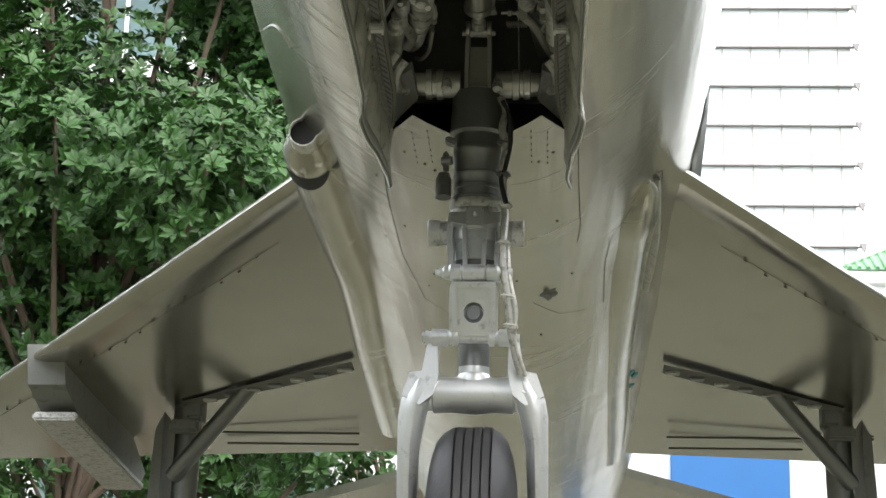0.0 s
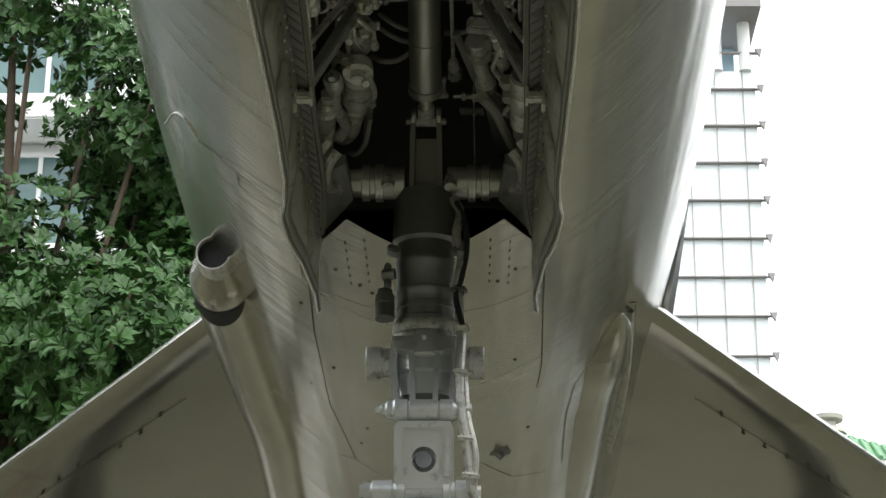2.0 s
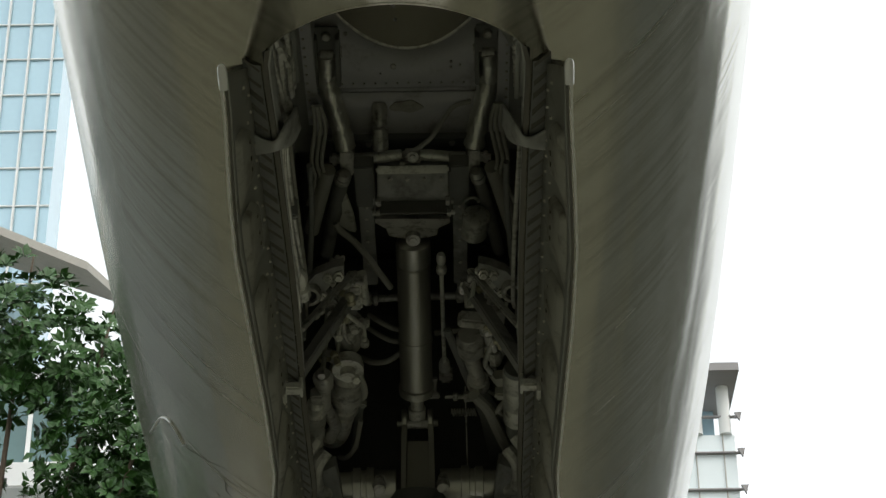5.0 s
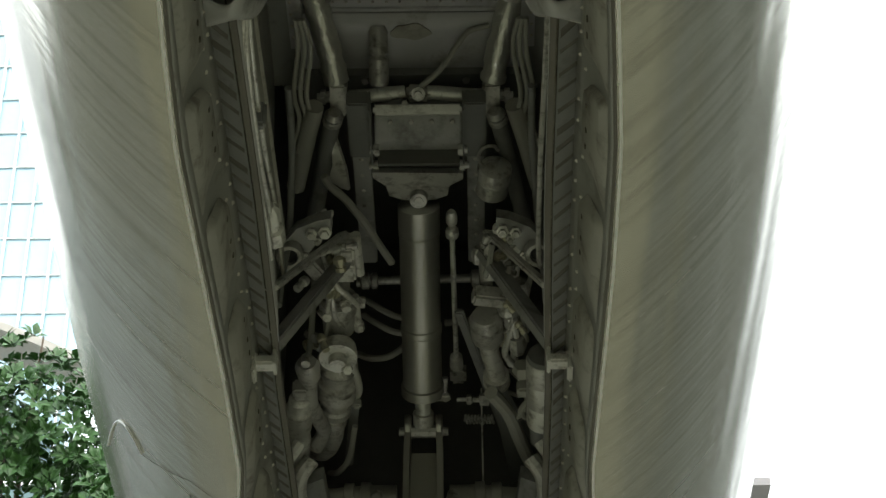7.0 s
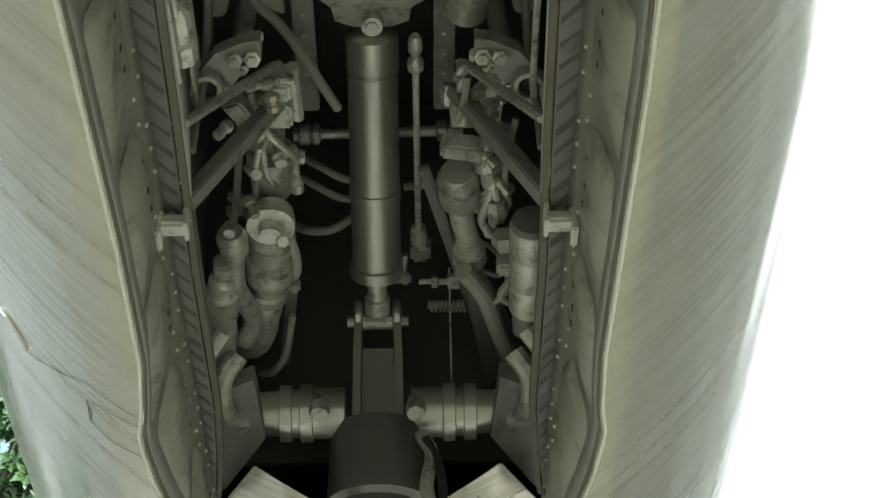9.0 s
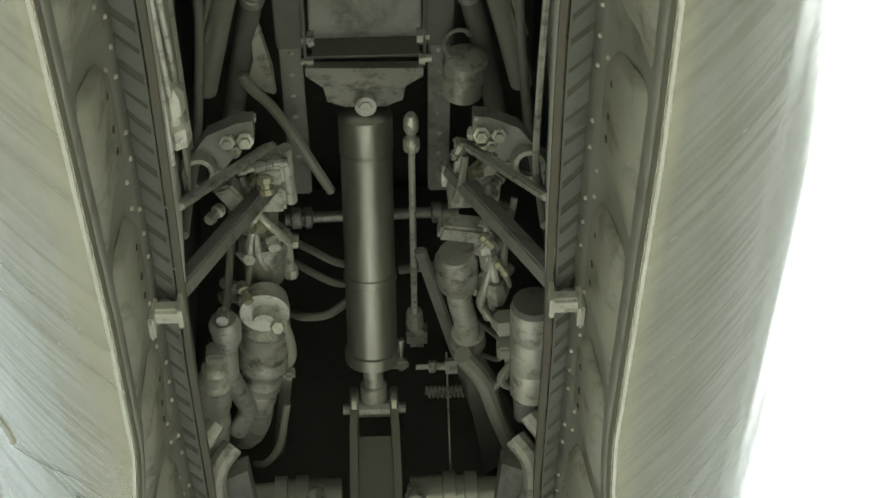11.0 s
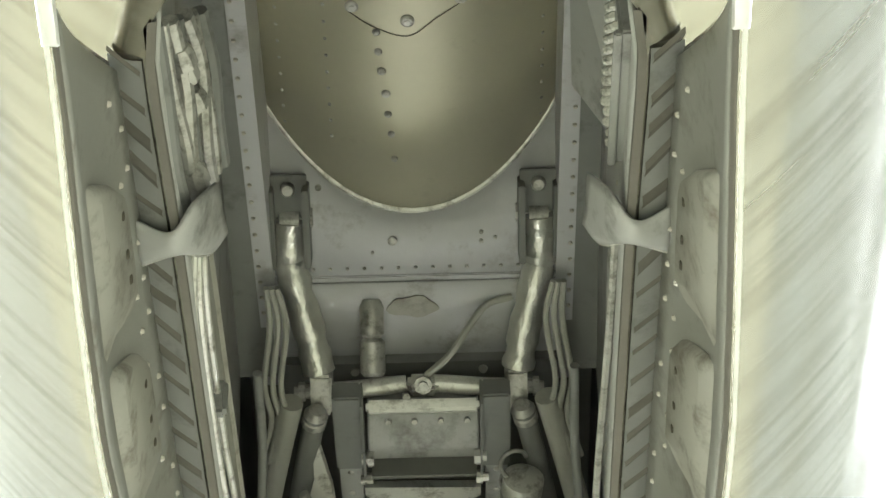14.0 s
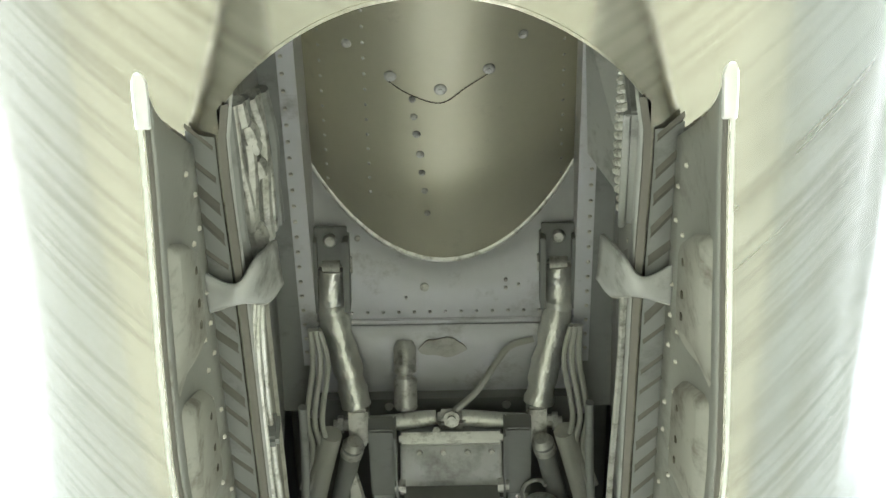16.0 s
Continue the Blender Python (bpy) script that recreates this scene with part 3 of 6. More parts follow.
for s, xo in ((-1, 0.0), (1, 0.004)):
    bm = B()
    x = s * 0.068 + xo
    box(bm, (x, -0.42, 1.436), (0.027, 0.105, 0.022), None, 0.002)
    box(bm, (x - s * 0.014, -0.42, 1.43), (0.002, 0.105, 0.03))
    ch = part("channel", bm, M_BAYDARK, jet, "dark pressed channel")
    bm = B()
    box(bm, (x + s * 0.001, -0.25, 1.445), (0.0215, 0.25, 0.018), None, 0.002)
    leg = part("drilled_rail", bm, M_BAY, jet, "grey rail with a row of holes")
    for k in range(6):
        bm = B()
        lathe(bm, (x + s * 0.001, -0.35 + k * 0.032, 1.437), (x + s * 0.001, -0.35 + k * 0.032, 1.4345), [(0, 0.0032), (0.6, 0.0032), (1, 0.0015)], 8)
        part("rivet", bm, M_LIGHT, leg)
    bm = B()
    lathe(bm, (s * 0.05 + 0.003, -0.352, 1.425), (s * 0.062 + 0.003, -0.352, 1.425), [(0, 0.007), (0.5, 0.007), (0.52, 0.0045), (1, 0.0045)], 8)
    part("cradle_bolt", bm, M_LIGHT, jet)
    bm = B()
    lathe(bm, (s * 0.048 + 0.003, -0.385, 1.425), (s * 0.06 + 0.003, -0.385, 1.425), [(0, 0.009), (0.5, 0.009), (0.52, 0.006), (1, 0.006)], 8)
    part("cradle_bolt", bm, M_STEEL, jet)
bm = B()
slab(bm, [(-0.055, -0.356, 1.412), (0.057, -0.352, 1.412), (0.057, -0.338, 1.414), (0.04, -0.322, 1.416), (0.037, -0.296, 1.42), (0.02, -0.282, 1.424), (-0.018, -0.282, 1.424), (-0.036, -0.296, 1.42), (-0.039, -0.322, 1.416), (-0.055, -0.342, 1.414)], (0, 0.004, 0.012))
cradle = part("jack_cradle", bm, M_LIGHT, jet, "cast cream-grey cradle for the jack")
bm = B()
lathe(bm, (0.001, -0.302, 1.414), (0.001, -0.306, 1.404), [(0, 0.0115), (1, 0.0105)], 18)
lathe(bm, (0.001, -0.3055, 1.405), (0.001, -0.307, 1.402), [(0, 0.007), (1, 0.006)], 6)
part("pivot_nut", bm, M_STEEL, cradle)

# retraction jack
jd0, jd1 = Vector((0, -0.272, 1.426)), Vector((0, -0.015, 1.299))
bm = B()
lathe(bm, jd0, jd1, [(0, 0.020), (0.01, 0.0268), (0.13, 0.0268), (0.14, 0.0255), (0.15, 0.0268), (0.16, 0.0258), (0.62, 0.0258), (0.625, 0.0272), (0.655, 0.0272), (0.66, 0.0258), (0.94, 0.0258), (0.945, 0.0285), (0.99, 0.0285), (1, 0.022)], 32)
jack = part("retraction_jack", bm, M_JACK, jet, "smooth grey hydraulic jack body")
bm = B()
lathe(bm, jd1, jd1 + (jd1 - jd0) * 0.16, [(0, 0.0105), (0.6, 0.0105), (0.62, 0.014), (1, 0.014)], 16)
part("jack_rod", bm, M_LIGHT, jack)
bm = B()
lathe(bm, (-0.033, 0.036, 1.272), (0.033, 0.036, 1.272), [(0, 0.006), (0.12, 0.006), (0.14, 0.009), (0.86, 0.009), (0.88, 0.006), (1, 0.006)], 10)
part("clevis_pin", bm, M_STEEL, jack)
bm = B()
box(bm, (0.022, -0.02, 1.292), (0.03, 0.012, 0.008), None, 0.002)
part("jack_lug", bm, M_STEEL, jack)
bm = B()
for s in (-1, 1):
    slab(bm, [(s * 0.024, 0.02, 1.285), (s * 0.024, 0.048, 1.29), (s * 0.026, 0.066, 1.262), (s * 0.027, 0.09, 1.15), (s * 0.027, 0.03, 1.15), (s * 0.026, 0.022, 1.24)], (-s * 0.008, 0, 0))
box(bm, (0, 0.065, 1.205), (0.046, 0.03, 0.09), None, 0.006)
for s in (-1, 1):
    lathe(bm, (s * 0.0165, 0.034, 1.276), (s * 0.0255, 0.034, 1.276), [(0, 0.017), (0.2, 0.019), (0.8, 0.019), (1, 0.017)], 20)
part("lever_arm", bm, M_JACK, jet, "forked steel lever on top of the leg")

# trunnion
for s in (-1, 1):
    bm = B()
    lathe(bm, (s * 0.035, 0.045, 1.165), (s * 0.145, 0.045, 1.165), [(0, 0.027), (0.3, 0.027), (0.31, 0.031), (0.42, 0.031), (0.43, 0.026), (0.5, 0.026), (0.51, 0.030), (0.62, 0.030), (0.63, 0.024), (1, 0.022)], 24)
    part("trunnion", bm, M_JACK, jet, "ringed trunnion tube")
    bm = B()
    tube(bm, [(s * 0.122, 0.04, 1.16), (s * 0.15, 0.03, 1.15), (s * 0.158, -0.02, 1.14), (s * 0.155, -0.06, 1.15), (s * 0.14, -0.07, 1.17)], 0.011, 10)
    part("hinge_loop", bm, M_STEEL, jet)
    bm = B()
    slab(bm, [(s * 0.118, 0.035, 1.13), (s * 0.168, 0.13, 1.118), (s * 0.172, 0.10, 1.125), (s * 0.16, -0.03, 1.15), (s * 0.128, -0.02, 1.17)], (0, 0.004, 0.02))
    part("trunnion_bracket", bm, M_BAYDARK, jet)
    bm = B()
    lathe(bm, (s * 0.05 - 0.01, 0.005, 1.16), (s * 0.05 - 0.01, -0.006, 1.135), [(0, 0.008), (0.5, 0.008), (0.52, 0.011), (1, 0.010)], 8)
    part("grease_nipple", bm, M_STEEL, jet)

# thin control rod, clamp bar, hoses
bm = B()
lathe(bm, (0.043, -0.382, 1.332), (0.045, -0.015, 1.344), [(0, 0.004), (0.02, 0.007), (0.06, 0.007), (0.07, 0.0045), (0.1, 0.0045), (0.11, 0.008), (0.14, 0.008), (0.15, 0.0034), (0.93, 0.0034), (0.935, 0.0085), (1, 0.0095)], 10)
part("control_rod", bm, M_LIGHT, jet, "thin bright control rod with end fittings")
bm = B()
box(bm, (0.047, -0.0, 1.342), (0.022, 0.03, 0.02), None, 0.004)
tube(bm, [(0.03, 0.0, 1.335), (0.028, 0.02, 1.325), (0.03, 0.035, 1.32)], 0.004, 6)
part("rod_crank", bm, M_STEEL, jet)
bm = B()
lathe(bm, (-0.088, -0.088, 1.433), (0.094, -0.088, 1.437), [(0, 0.008), (0.03, 0.008), (0.04, 0.0115), (0.09, 0.0115), (0.1, 0.0085), (0.12, 0.0115), (0.15, 0.0115), (0.16, 0.006), (0.84, 0.006), (0.85, 0.0115), (0.9, 0.0115), (0.91, 0.008), (0.96, 0.011), (1, 0.011)], 12)
part("clamp_bar", bm, M_STEEL, jet, "banded cross tube")
for pts, r, m in (([(-0.114, -0.362, 1.402), (-0.106, -0.346, 1.398), (-0.089, -0.32, 1.397), (-0.069, -0.273, 1.397), (-0.052, -0.225, 1.397), (-0.037, -0.183, 1.397)], 0.0052, M_HOSE),
                  ([(-0.075, -0.06, 1.42), (-0.06, -0.075, 1.40), (-0.04, -0.07, 1.39), (-0.02, -0.06, 1.39)], 0.0042, M_HOSE),
                  ([(-0.08, -0.04, 1.41), (-0.062, -0.05, 1.39), (-0.04, -0.045, 1.38), (-0.02, -0.04, 1.38)], 0.0042, M_HOSE),
                  ([(-0.09, 0.01, 1.38), (-0.07, -0.01, 1.36), (-0.045, -0.015, 1.36), (-0.02, -0.03, 1.37)], 0.0048, M_HOSE),
                  ([(0.03, -0.05, 1.39), (0.06, -0.055, 1.39), (0.09, -0.05, 1.40)], 0.0048, M_HOSE),
                  ([(0.125, -0.3, 1.33), (0.118, -0.24, 1.29), (0.122, -0.2, 1.27), (0.13, -0.17, 1.28)], 0.0042, M_RIM),
                  ([(0.14, -0.28, 1.31), (0.13, -0.23, 1.28), (0.135, -0.19, 1.27)], 0.0035, M_HOSE),
                  ([(-0.13, -0.25, 1.33), (-0.135, -0.2, 1.3), (-0.14, -0.17, 1.27), (-0.15, -0.15, 1.25)], 0.004, M_HOSE),
                  ([(0.14, -0.1, 1.24), (0.128, -0.085, 1.23), (0.14, -0.07, 1.23), (0.155, -0.09, 1.24)], 0.004, M_HOSE),
                  ([(-0.128, 0.09, 1.24), (-0.115, 0.07, 1.23), (-0.1, 0.05, 1.24), (-0.09, 0.0, 1.26)], 0.004, M_HOSE)):
    bm = B()
    tube(bm, pts, r, 8)
    part("hose", bm, m, jet)
bm = B()
slab(bm, [(-0.103, -0.408, 1.425), (-0.097, -0.402, 1.425), (-0.088, -0.35, 1.42), (-0.086, -0.315, 1.415), (-0.095, -0.322, 1.413), (-0.110, -0.338, 1.415), (-0.104, -0.36, 1.42)], (0.002, 0, 0.004))
part("cream_bracket", bm, M_LIGHT, jet, "cream painted bracket beside the rail")
bm = B()
tube(bm, [(0.078, 0.02, 1.33), (0.08, 0.12, 1.2)], 0.0012, 5, curve=False)
part("cable", bm, M_LIGHT, jet)
bm = B()
pts = []
for k in range(61):
    a = k / 60 * 2 * math.pi * 9
    pts.append((0.055 + 0.04 * k / 60, 0.035 + 0.006 * math.cos(a), 1.29 + 0.006 * math.sin(a)))
tube(bm, pts, 0.0014, 5, curve=False)
part("return_spring", bm, M_STEEL, jet)
bm = B()
lathe(bm, (0.045, 0.0, 1.3), (0.088, 0.0, 1.3), [(0, 0.003), (0.3, 0.003), (0.32, 0.007), (0.45, 0.007), (0.5, 0.004), (0.7, 0.004), (0.72, 0.009), (1, 0.009)], 8)
part("adjuster", bm, M_STEEL, jet)

# struts between bay edge and roof, brackets on the doors
for s in (-1, 1):
    for a, b, w, m in (((s * 0.163, -0.452, 1.085), (s * 0.082, -0.30, 1.33), 0.024, M_BAY), ((s * 0.148, -0.545, 1.112), (s * 0.086, -0.37, 1.31), 0.013, M_LIGHT)):
        a, b = Vector(a), Vector(b)
        q = (b - a).to_track_quat("Z", "Y").to_matrix()
        bm = B()
        box(bm, (a + b) / 2, (w, w * 0.5, (b - a).length), q, 0.002)
        part("bay_strut", bm, m, jet)
    bm = B()
    slab(bm, [(s * 0.158, -0.372, 1.245), (s * 0.160, -0.40, 1.245), (s * 0.150, -0.435, 1.25), (s * 0.135, -0.455, 1.255), (s * 0.110, -0.462, 1.262), (s * 0.096, -0.455, 1.27), (s * 0.096, -0.43, 1.27), (s * 0.118, -0.41, 1.262), (s * 0.135, -0.385, 1.255)], (0, 0.008, 0.018))
    plate = part("gusset_casting", bm, M_BAY, jet, "grey cast gusset with a bearing hole")
    bm = B()
    lathe(bm, (s * 0.145, -0.421, 1.246), (s * 0.144, -0.428, 1.234), [(0, 0.017), (0.8, 0.016), (1, 0.014), (1, 0.010), (0.5, 0.009)], 18, cap=False)
    part("bearing_ring", bm, M_STEEL, plate)
    # a black disc paints the dark depth of the bearing
    bm = B()
    lathe(bm, (s * 0.145, -0.42, 1.244), (s * 0.1448, -0.4225, 1.24), [(0, 0.010), (1, 0.0095)], 16)
    part("hole", bm, M_BLACK, plate)
    for bx, by, bz, br in ((0.118, -0.444, 1.258, 0.007), (0.103, -0.438, 1.264, 0.008), (0.128, -0.405, 1.252, 0.006), (0.112, -0.425, 1.262, 0.005)):
        bm = B()
        lathe(bm, (s * bx, by, bz), (s * bx, by - 0.008, bz - 0.012), [(0, br), (0.5, br), (0.52, br * 0.6), (1, br * 0.6)], 6)
        part("bolt", bm, M_LIGHT, plate)
    # grey insulated pipes converging upwards
    for pts, r, m in (([(s * 0.119, -0.47, 1.425), (s * 0.133, -0.41, 1.42), (s * 0.151, -0.33, 1.41)], 0.0115, M_HOSE), ([(s * 0.098, -0.445, 1.43), (s * 0.112, -0.37, 1.43), (s * 0.133, -0.25, 1.42)], 0.0105, M_BAYDARK),
                      ([(s * 0.135, -0.62, 1.33), (s * 0.137, -0.53, 1.32), (s * 0.143, -0.455, 1.29), (s * 0.146, -0.43, 1.26), (s * 0.150, -0.44, 1.20), (s * 0.151, -0.455, 1.15)], 0.0042, M_BAYDARK)):
        bm = B()
        tube(bm, pts, r, 12)
        part("pipe", bm, m, jet)
    bm = B()
    lathe(bm, (s * 0.096, -0.452, 1.43), (s * 0.101, -0.43, 1.43), [(0, 0.008), (0.3, 0.012), (0.45, 0.008), (0.6, 0.012), (0.9, 0.012), (1, 0.008)], 12)
    part("pipe_union", bm, M_STEEL, jet)
    for k in range(3):
        o = 0.0075 * (k - 1)
        bm = B()
        tube(bm, [(s * (0.127 + o * 0.6), -0.62, 1.43), (s * (0.124 + o), -0.575, 1.425), (s * (0.134 + o), -0.50, 1.42), (s * (0.131 + o), -0.45, 1.42), (s * (0.145 + o), -0.40, 1.41)], 0.0029, 7)
        part("hose", bm, M_HOSE, jet)
    # long line on the side wall
    if s > 0:
        bm = B()
        tube(bm, [(0.140, -0.98, 1.13), (0.139, -0.9, 1.125), (0.138, -0.72, 1.14), (0.14, -0.55, 1.16), (0.143, -0.5, 1.17)], 0.003, 7)
        part("hydraulic_line", bm, M_STEEL, jet)
for x, z, r in ((-0.1415, 1.088, 0.0022), (-0.1395, 1.106, 0.0026), (-0.1375, 1.128, 0.0026)):
    bm = B()
    tube(bm, [(x + 0.004, -1.0, z + 0.03), (x, -0.94, z), (x - 0.001, -0.8, z - 0.004), (x, -0.7, z + 0.004), (x - 0.001, -0.62, z + 0.01)], r, 7)
    part("hydraulic_line", bm, M_LIGHT, jet)
bm = B()
box(bm, (-0.1395, -0.83, 1.122), (0.016, 0.012, 0.03), None, 0.003)
part("line_clamp", bm, M_BAYDARK, jet)
# pale strap along the side wall, with a turned edge
bm = B()
grid(bm, [[Vector((-0.141, y, 1.150)), Vector((-0.1395, y, 1.152)), Vector((-0.1425, y, 1.196)), Vector((-0.1395, y, 1.199)), Vector((-0.1415, y, 1.203))] for y in [-0.99 + 0.06 * k for k in range(9)]])
thicken(part("wall_strap", bm, M_PAN, jet, "pale grey metal strap on the bay wall"), 0.002)
bm = B()
lathe(bm, (-0.1395, -0.69, 1.116), (-0.1395, -0.62, 1.12), [(0, 0.005), (0.1, 0.010), (0.4, 0.010), (0.45, 0.007), (0.6, 0.007), (0.62, 0.0115), (0.95, 0.0115), (1, 0.006)], 8)
part("line_union", bm, M_LIGHT, jet)
# tangle of lines beside the duct
rnd = random.Random(4)
for k in range(7):
    bm = B()
    x, z = -0.1415 + 0.0022 * k, 1.096 + 0.017 * k
    tube(bm, [(x, -1.195 + 0.012 * k, z), (x + rnd.uniform(0, 0.005), -1.14 + 0.01 * k, z + rnd.uniform(-0.004, 0.012)), (x + rnd.uniform(-0.001, 0.005), -1.09 + 0.01 * k, z + rnd.uniform(-0.012, 0.006)), (x + 0.002, -1.03 + 0.008 * k, z + 0.008)], 0.0042 if k % 2 else 0.0058, 8)
    part("hydraulic_line", bm, M_STEEL if k % 3 else M_BAYDARK, jet)
for y, z in ((-1.15, 1.13), (-1.09, 1.16), (-1.06, 1.12)):
    bm = B()
    lathe(bm, (-0.134, y, z), (-0.130, y + 0.03, z + 0.004), [(0, 0.006), (0.2, 0.009), (0.5, 0.009), (0.55, 0.0065), (0.8, 0.008), (1, 0.006)], 8)
    part("line_union", bm, M_STEEL, jet)
bm = B()
box(bm, (0.141, -1.10, 1.165), (0.012, 0.11, 0.075), None, 0.002)
box(bm, (0.134, -1.10, 1.128), (0.005, 0.11, 0.006), None, 0.001)
rb = part("terminal_block", bm, M_BAY, jet, "studded metal terminal block")
for k in range(36):
    bm = B()
    y, z = -1.148 + 0.0088 * (k // 3), 1.142 + 0.02 * (k % 3)
    lathe(bm, (0.1355, y, z), (0.131, y, z - 0.001), [(0, 0.0038), (0.6, 0.0034), (1, 0.002)], 6)
    part("stud", bm, M_LIGHT, rb)
bm = B()
slab(bm, [(0.116, -1.1, 1.30), (0.15, -1.1, 1.28), (0.155, -0.98, 1.2), (0.12, -0.98, 1.28)], (0, 0, 0.004))
part("cover_plate", bm, M_BAY, jet)

# valves and fittings on the sides of the bay
def fitting(parts, name, label=""):
    root = None
    for mat, items in parts:
        for it in items:
            bm = B()
            if it[0] == "l":
                lathe(bm, it[1], it[2], it[3], it[4] if len(it) > 4 else 18)
                kind = "union"
            elif it[0] == "t":
                tube(bm, it[1], it[2], 12)
                kind = "bent_pipe"
            else:
                box(bm, it[1], it[2], it[3] if len(it) > 3 else None, 0.003)
                kind = "valve_block"
            ob = part(kind if root else name, bm, mat, root or jet, "" if root else label)
            root = root or ob
    return root


barrel = [(0, 0.016), (0.05, 0.024), (0.16, 0.024), (0.18, 0.020), (0.3, 0.020), (0.32, 0.0265), (0.42, 0.0265), (0.44, 0.0225), (0.5, 0.0265), (0.6, 0.0265), (0.62, 0.019), (0.85, 0.017), (0.87, 0.021), (0.97, 0.021), (1, 0.015)]
fitting([(M_STEEL, [("l", (-0.101, -0.175, 1.25), (-0.113, -0.055, 1.25), barrel, 24)]),
         (M_LIGHT, [("t", [(-0.113, -0.06, 1.25), (-0.116, -0.03, 1.25), (-0.121, 0.01, 1.248), (-0.134, 0.045, 1.25), (-0.15, 0.06, 1.262)], 0.0145), ("l", (-0.116, -0.045, 1.25), (-0.117, -0.03, 1.25), [(0, 0.018), (1, 0.018)])]),
         (M_LIGHT, [("l", (-0.101, -0.192, 1.262), (-0.101, -0.2, 1.228), [(0, 0.022), (0.3, 0.024), (0.6, 0.024), (0.62, 0.012), (1, 0.011)], 20), ("l", (-0.09, -0.19, 1.232), (-0.088, -0.2, 1.222), [(0, 0.008), (1, 0.006)], 6)]),
         (M_HOSE, [("t", [(-0.086, -0.185, 1.245), (-0.079, -0.15, 1.24), (-0.08, -0.11, 1.245), (-0.088, -0.09, 1.25)], 0.005), ("b", (-0.082, -0.11, 1.25), (0.012, 0.016, 0.016)), ("b", (-0.084, -0.075, 1.25), (0.012, 0.012, 0.014))])], "filter_valve", "cast filter valve with a bent outlet pipe")
fitting([(M_LIGHT, [("l", (-0.152, -0.14, 1.22), (-0.176, 0.085, 1.215), [(0, 0.008), (0.02, 0.014), (0.1, 0.014), (0.12, 0.018), (0.3, 0.018), (0.31, 0.0165), (0.4, 0.0165), (0.41, 0.018), (0.62, 0.018), (0.63, 0.016), (0.8, 0.016), (0.81, 0.018), (0.97, 0.018), (1, 0.012)], 18)]),
         (M_STEEL, [("l", (-0.14, -0.2, 1.235), (-0.138, -0.17, 1.232), [(0, 0.012), (0.3, 0.016), (1, 0.014)]), ("l", (-0.14, -0.205, 1.24), (-0.14, -0.21, 1.225), [(0, 0.006), (1, 0.006)], 8), ("t", [(-0.138, -0.17, 1.23), (-0.14, -0.12, 1.225), (-0.133, -0.08, 1.225), (-0.128, -0.04, 1.23), (-0.14, -0.01, 1.222)], 0.010), ("b", (-0.15, -0.15, 1.225), (0.02, 0.024, 0.02))])], "accumulator", "slim banded accumulator")
fitting([(M_LIGHT, [("b", (-0.086, -0.34, 1.31), (0.022, 0.026, 0.03)), ("b", (-0.088, -0.305, 1.308), (0.026, 0.034, 0.03)), ("l", (-0.073, -0.36, 1.315), (-0.071, -0.285, 1.31), [(0, 0.006), (1, 0.006)], 10)]),
         (M_STEEL, [("l", (-0.1, -0.245, 1.3), (-0.102, -0.185, 1.29), [(0, 0.024), (0.3, 0.024), (0.33, 0.021), (0.9, 0.020), (1, 0.016)], 20), ("b", (-0.108, -0.26, 1.31), (0.04, 0.03, 0.03), pose(0, 0, 0, 0, 0, 30).to_3x3()), ("b", (-0.126, -0.3, 1.31), (0.02, 0.04, 0.02), pose(0, 0, 0, 0, 0, -25).to_3x3())]),
         (M_LIGHT, [("l", (-0.122, -0.27, 1.30), (-0.12, -0.285, 1.285), [(0, 0.008), (0.5, 0.008), (0.52, 0.005), (1, 0.005)], 8), ("l", (-0.078, -0.25, 1.3), (-0.076, -0.19, 1.29), [(0, 0.0045), (0.2, 0.007), (0.3, 0.0045), (0.8, 0.0045), (0.82, 0.007), (1, 0.007)], 8), ("l", (-0.09, -0.255, 1.287), (-0.09, -0.265, 1.275), [(0, 0.006), (1, 0.005)], 6), ("l", (-0.112, -0.235, 1.283), (-0.113, -0.243, 1.272), [(0, 0.007), (1, 0.006)], 6), ("t", [(-0.115, -0.31, 1.32), (-0.1, -0.29, 1.29), (-0.085, -0.27, 1.285), (-0.075, -0.245, 1.29)], 0.004)])], "selector_valve", "pale cast selector valve with small unions")
fitting([(M_STEEL, [("l", (0.083, -0.235, 1.28), (0.087, -0.175, 1.28), [(0, 0.016), (0.2, 0.021), (0.8, 0.021), (1, 0.014)]), ("b", (0.092, -0.26, 1.29), (0.05, 0.022, 0.02), pose(0, 0, 0, 0, 0, 12).to_3x3())]),
         (M_LIGHT, [("t", [(0.087, -0.18, 1.28), (0.089, -0.15, 1.279), (0.096, -0.11, 1.278), (0.098, -0.08, 1.28)], 0.0125), ("l", (0.097, -0.098, 1.278), (0.098, -0.075, 1.28), [(0, 0.017), (0.9, 0.018), (1, 0.014)])]),
         (M_STEEL, [("l", (0.11, -0.25, 1.29), (0.118, -0.215, 1.28), [(0, 0.012), (0.4, 0.015), (0.6, 0.010), (1, 0.012)], 10), ("l", (0.122, -0.2, 1.27), (0.124, -0.175, 1.262), [(0, 0.010), (0.5, 0.013), (1, 0.008)], 8), ("t", [(0.126, -0.24, 1.29), (0.114, -0.2, 1.27), (0.108, -0.17, 1.265), (0.118, -0.15, 1.26)], 0.0045)])], "relief_valve", "grey relief valve with a polished elbow")
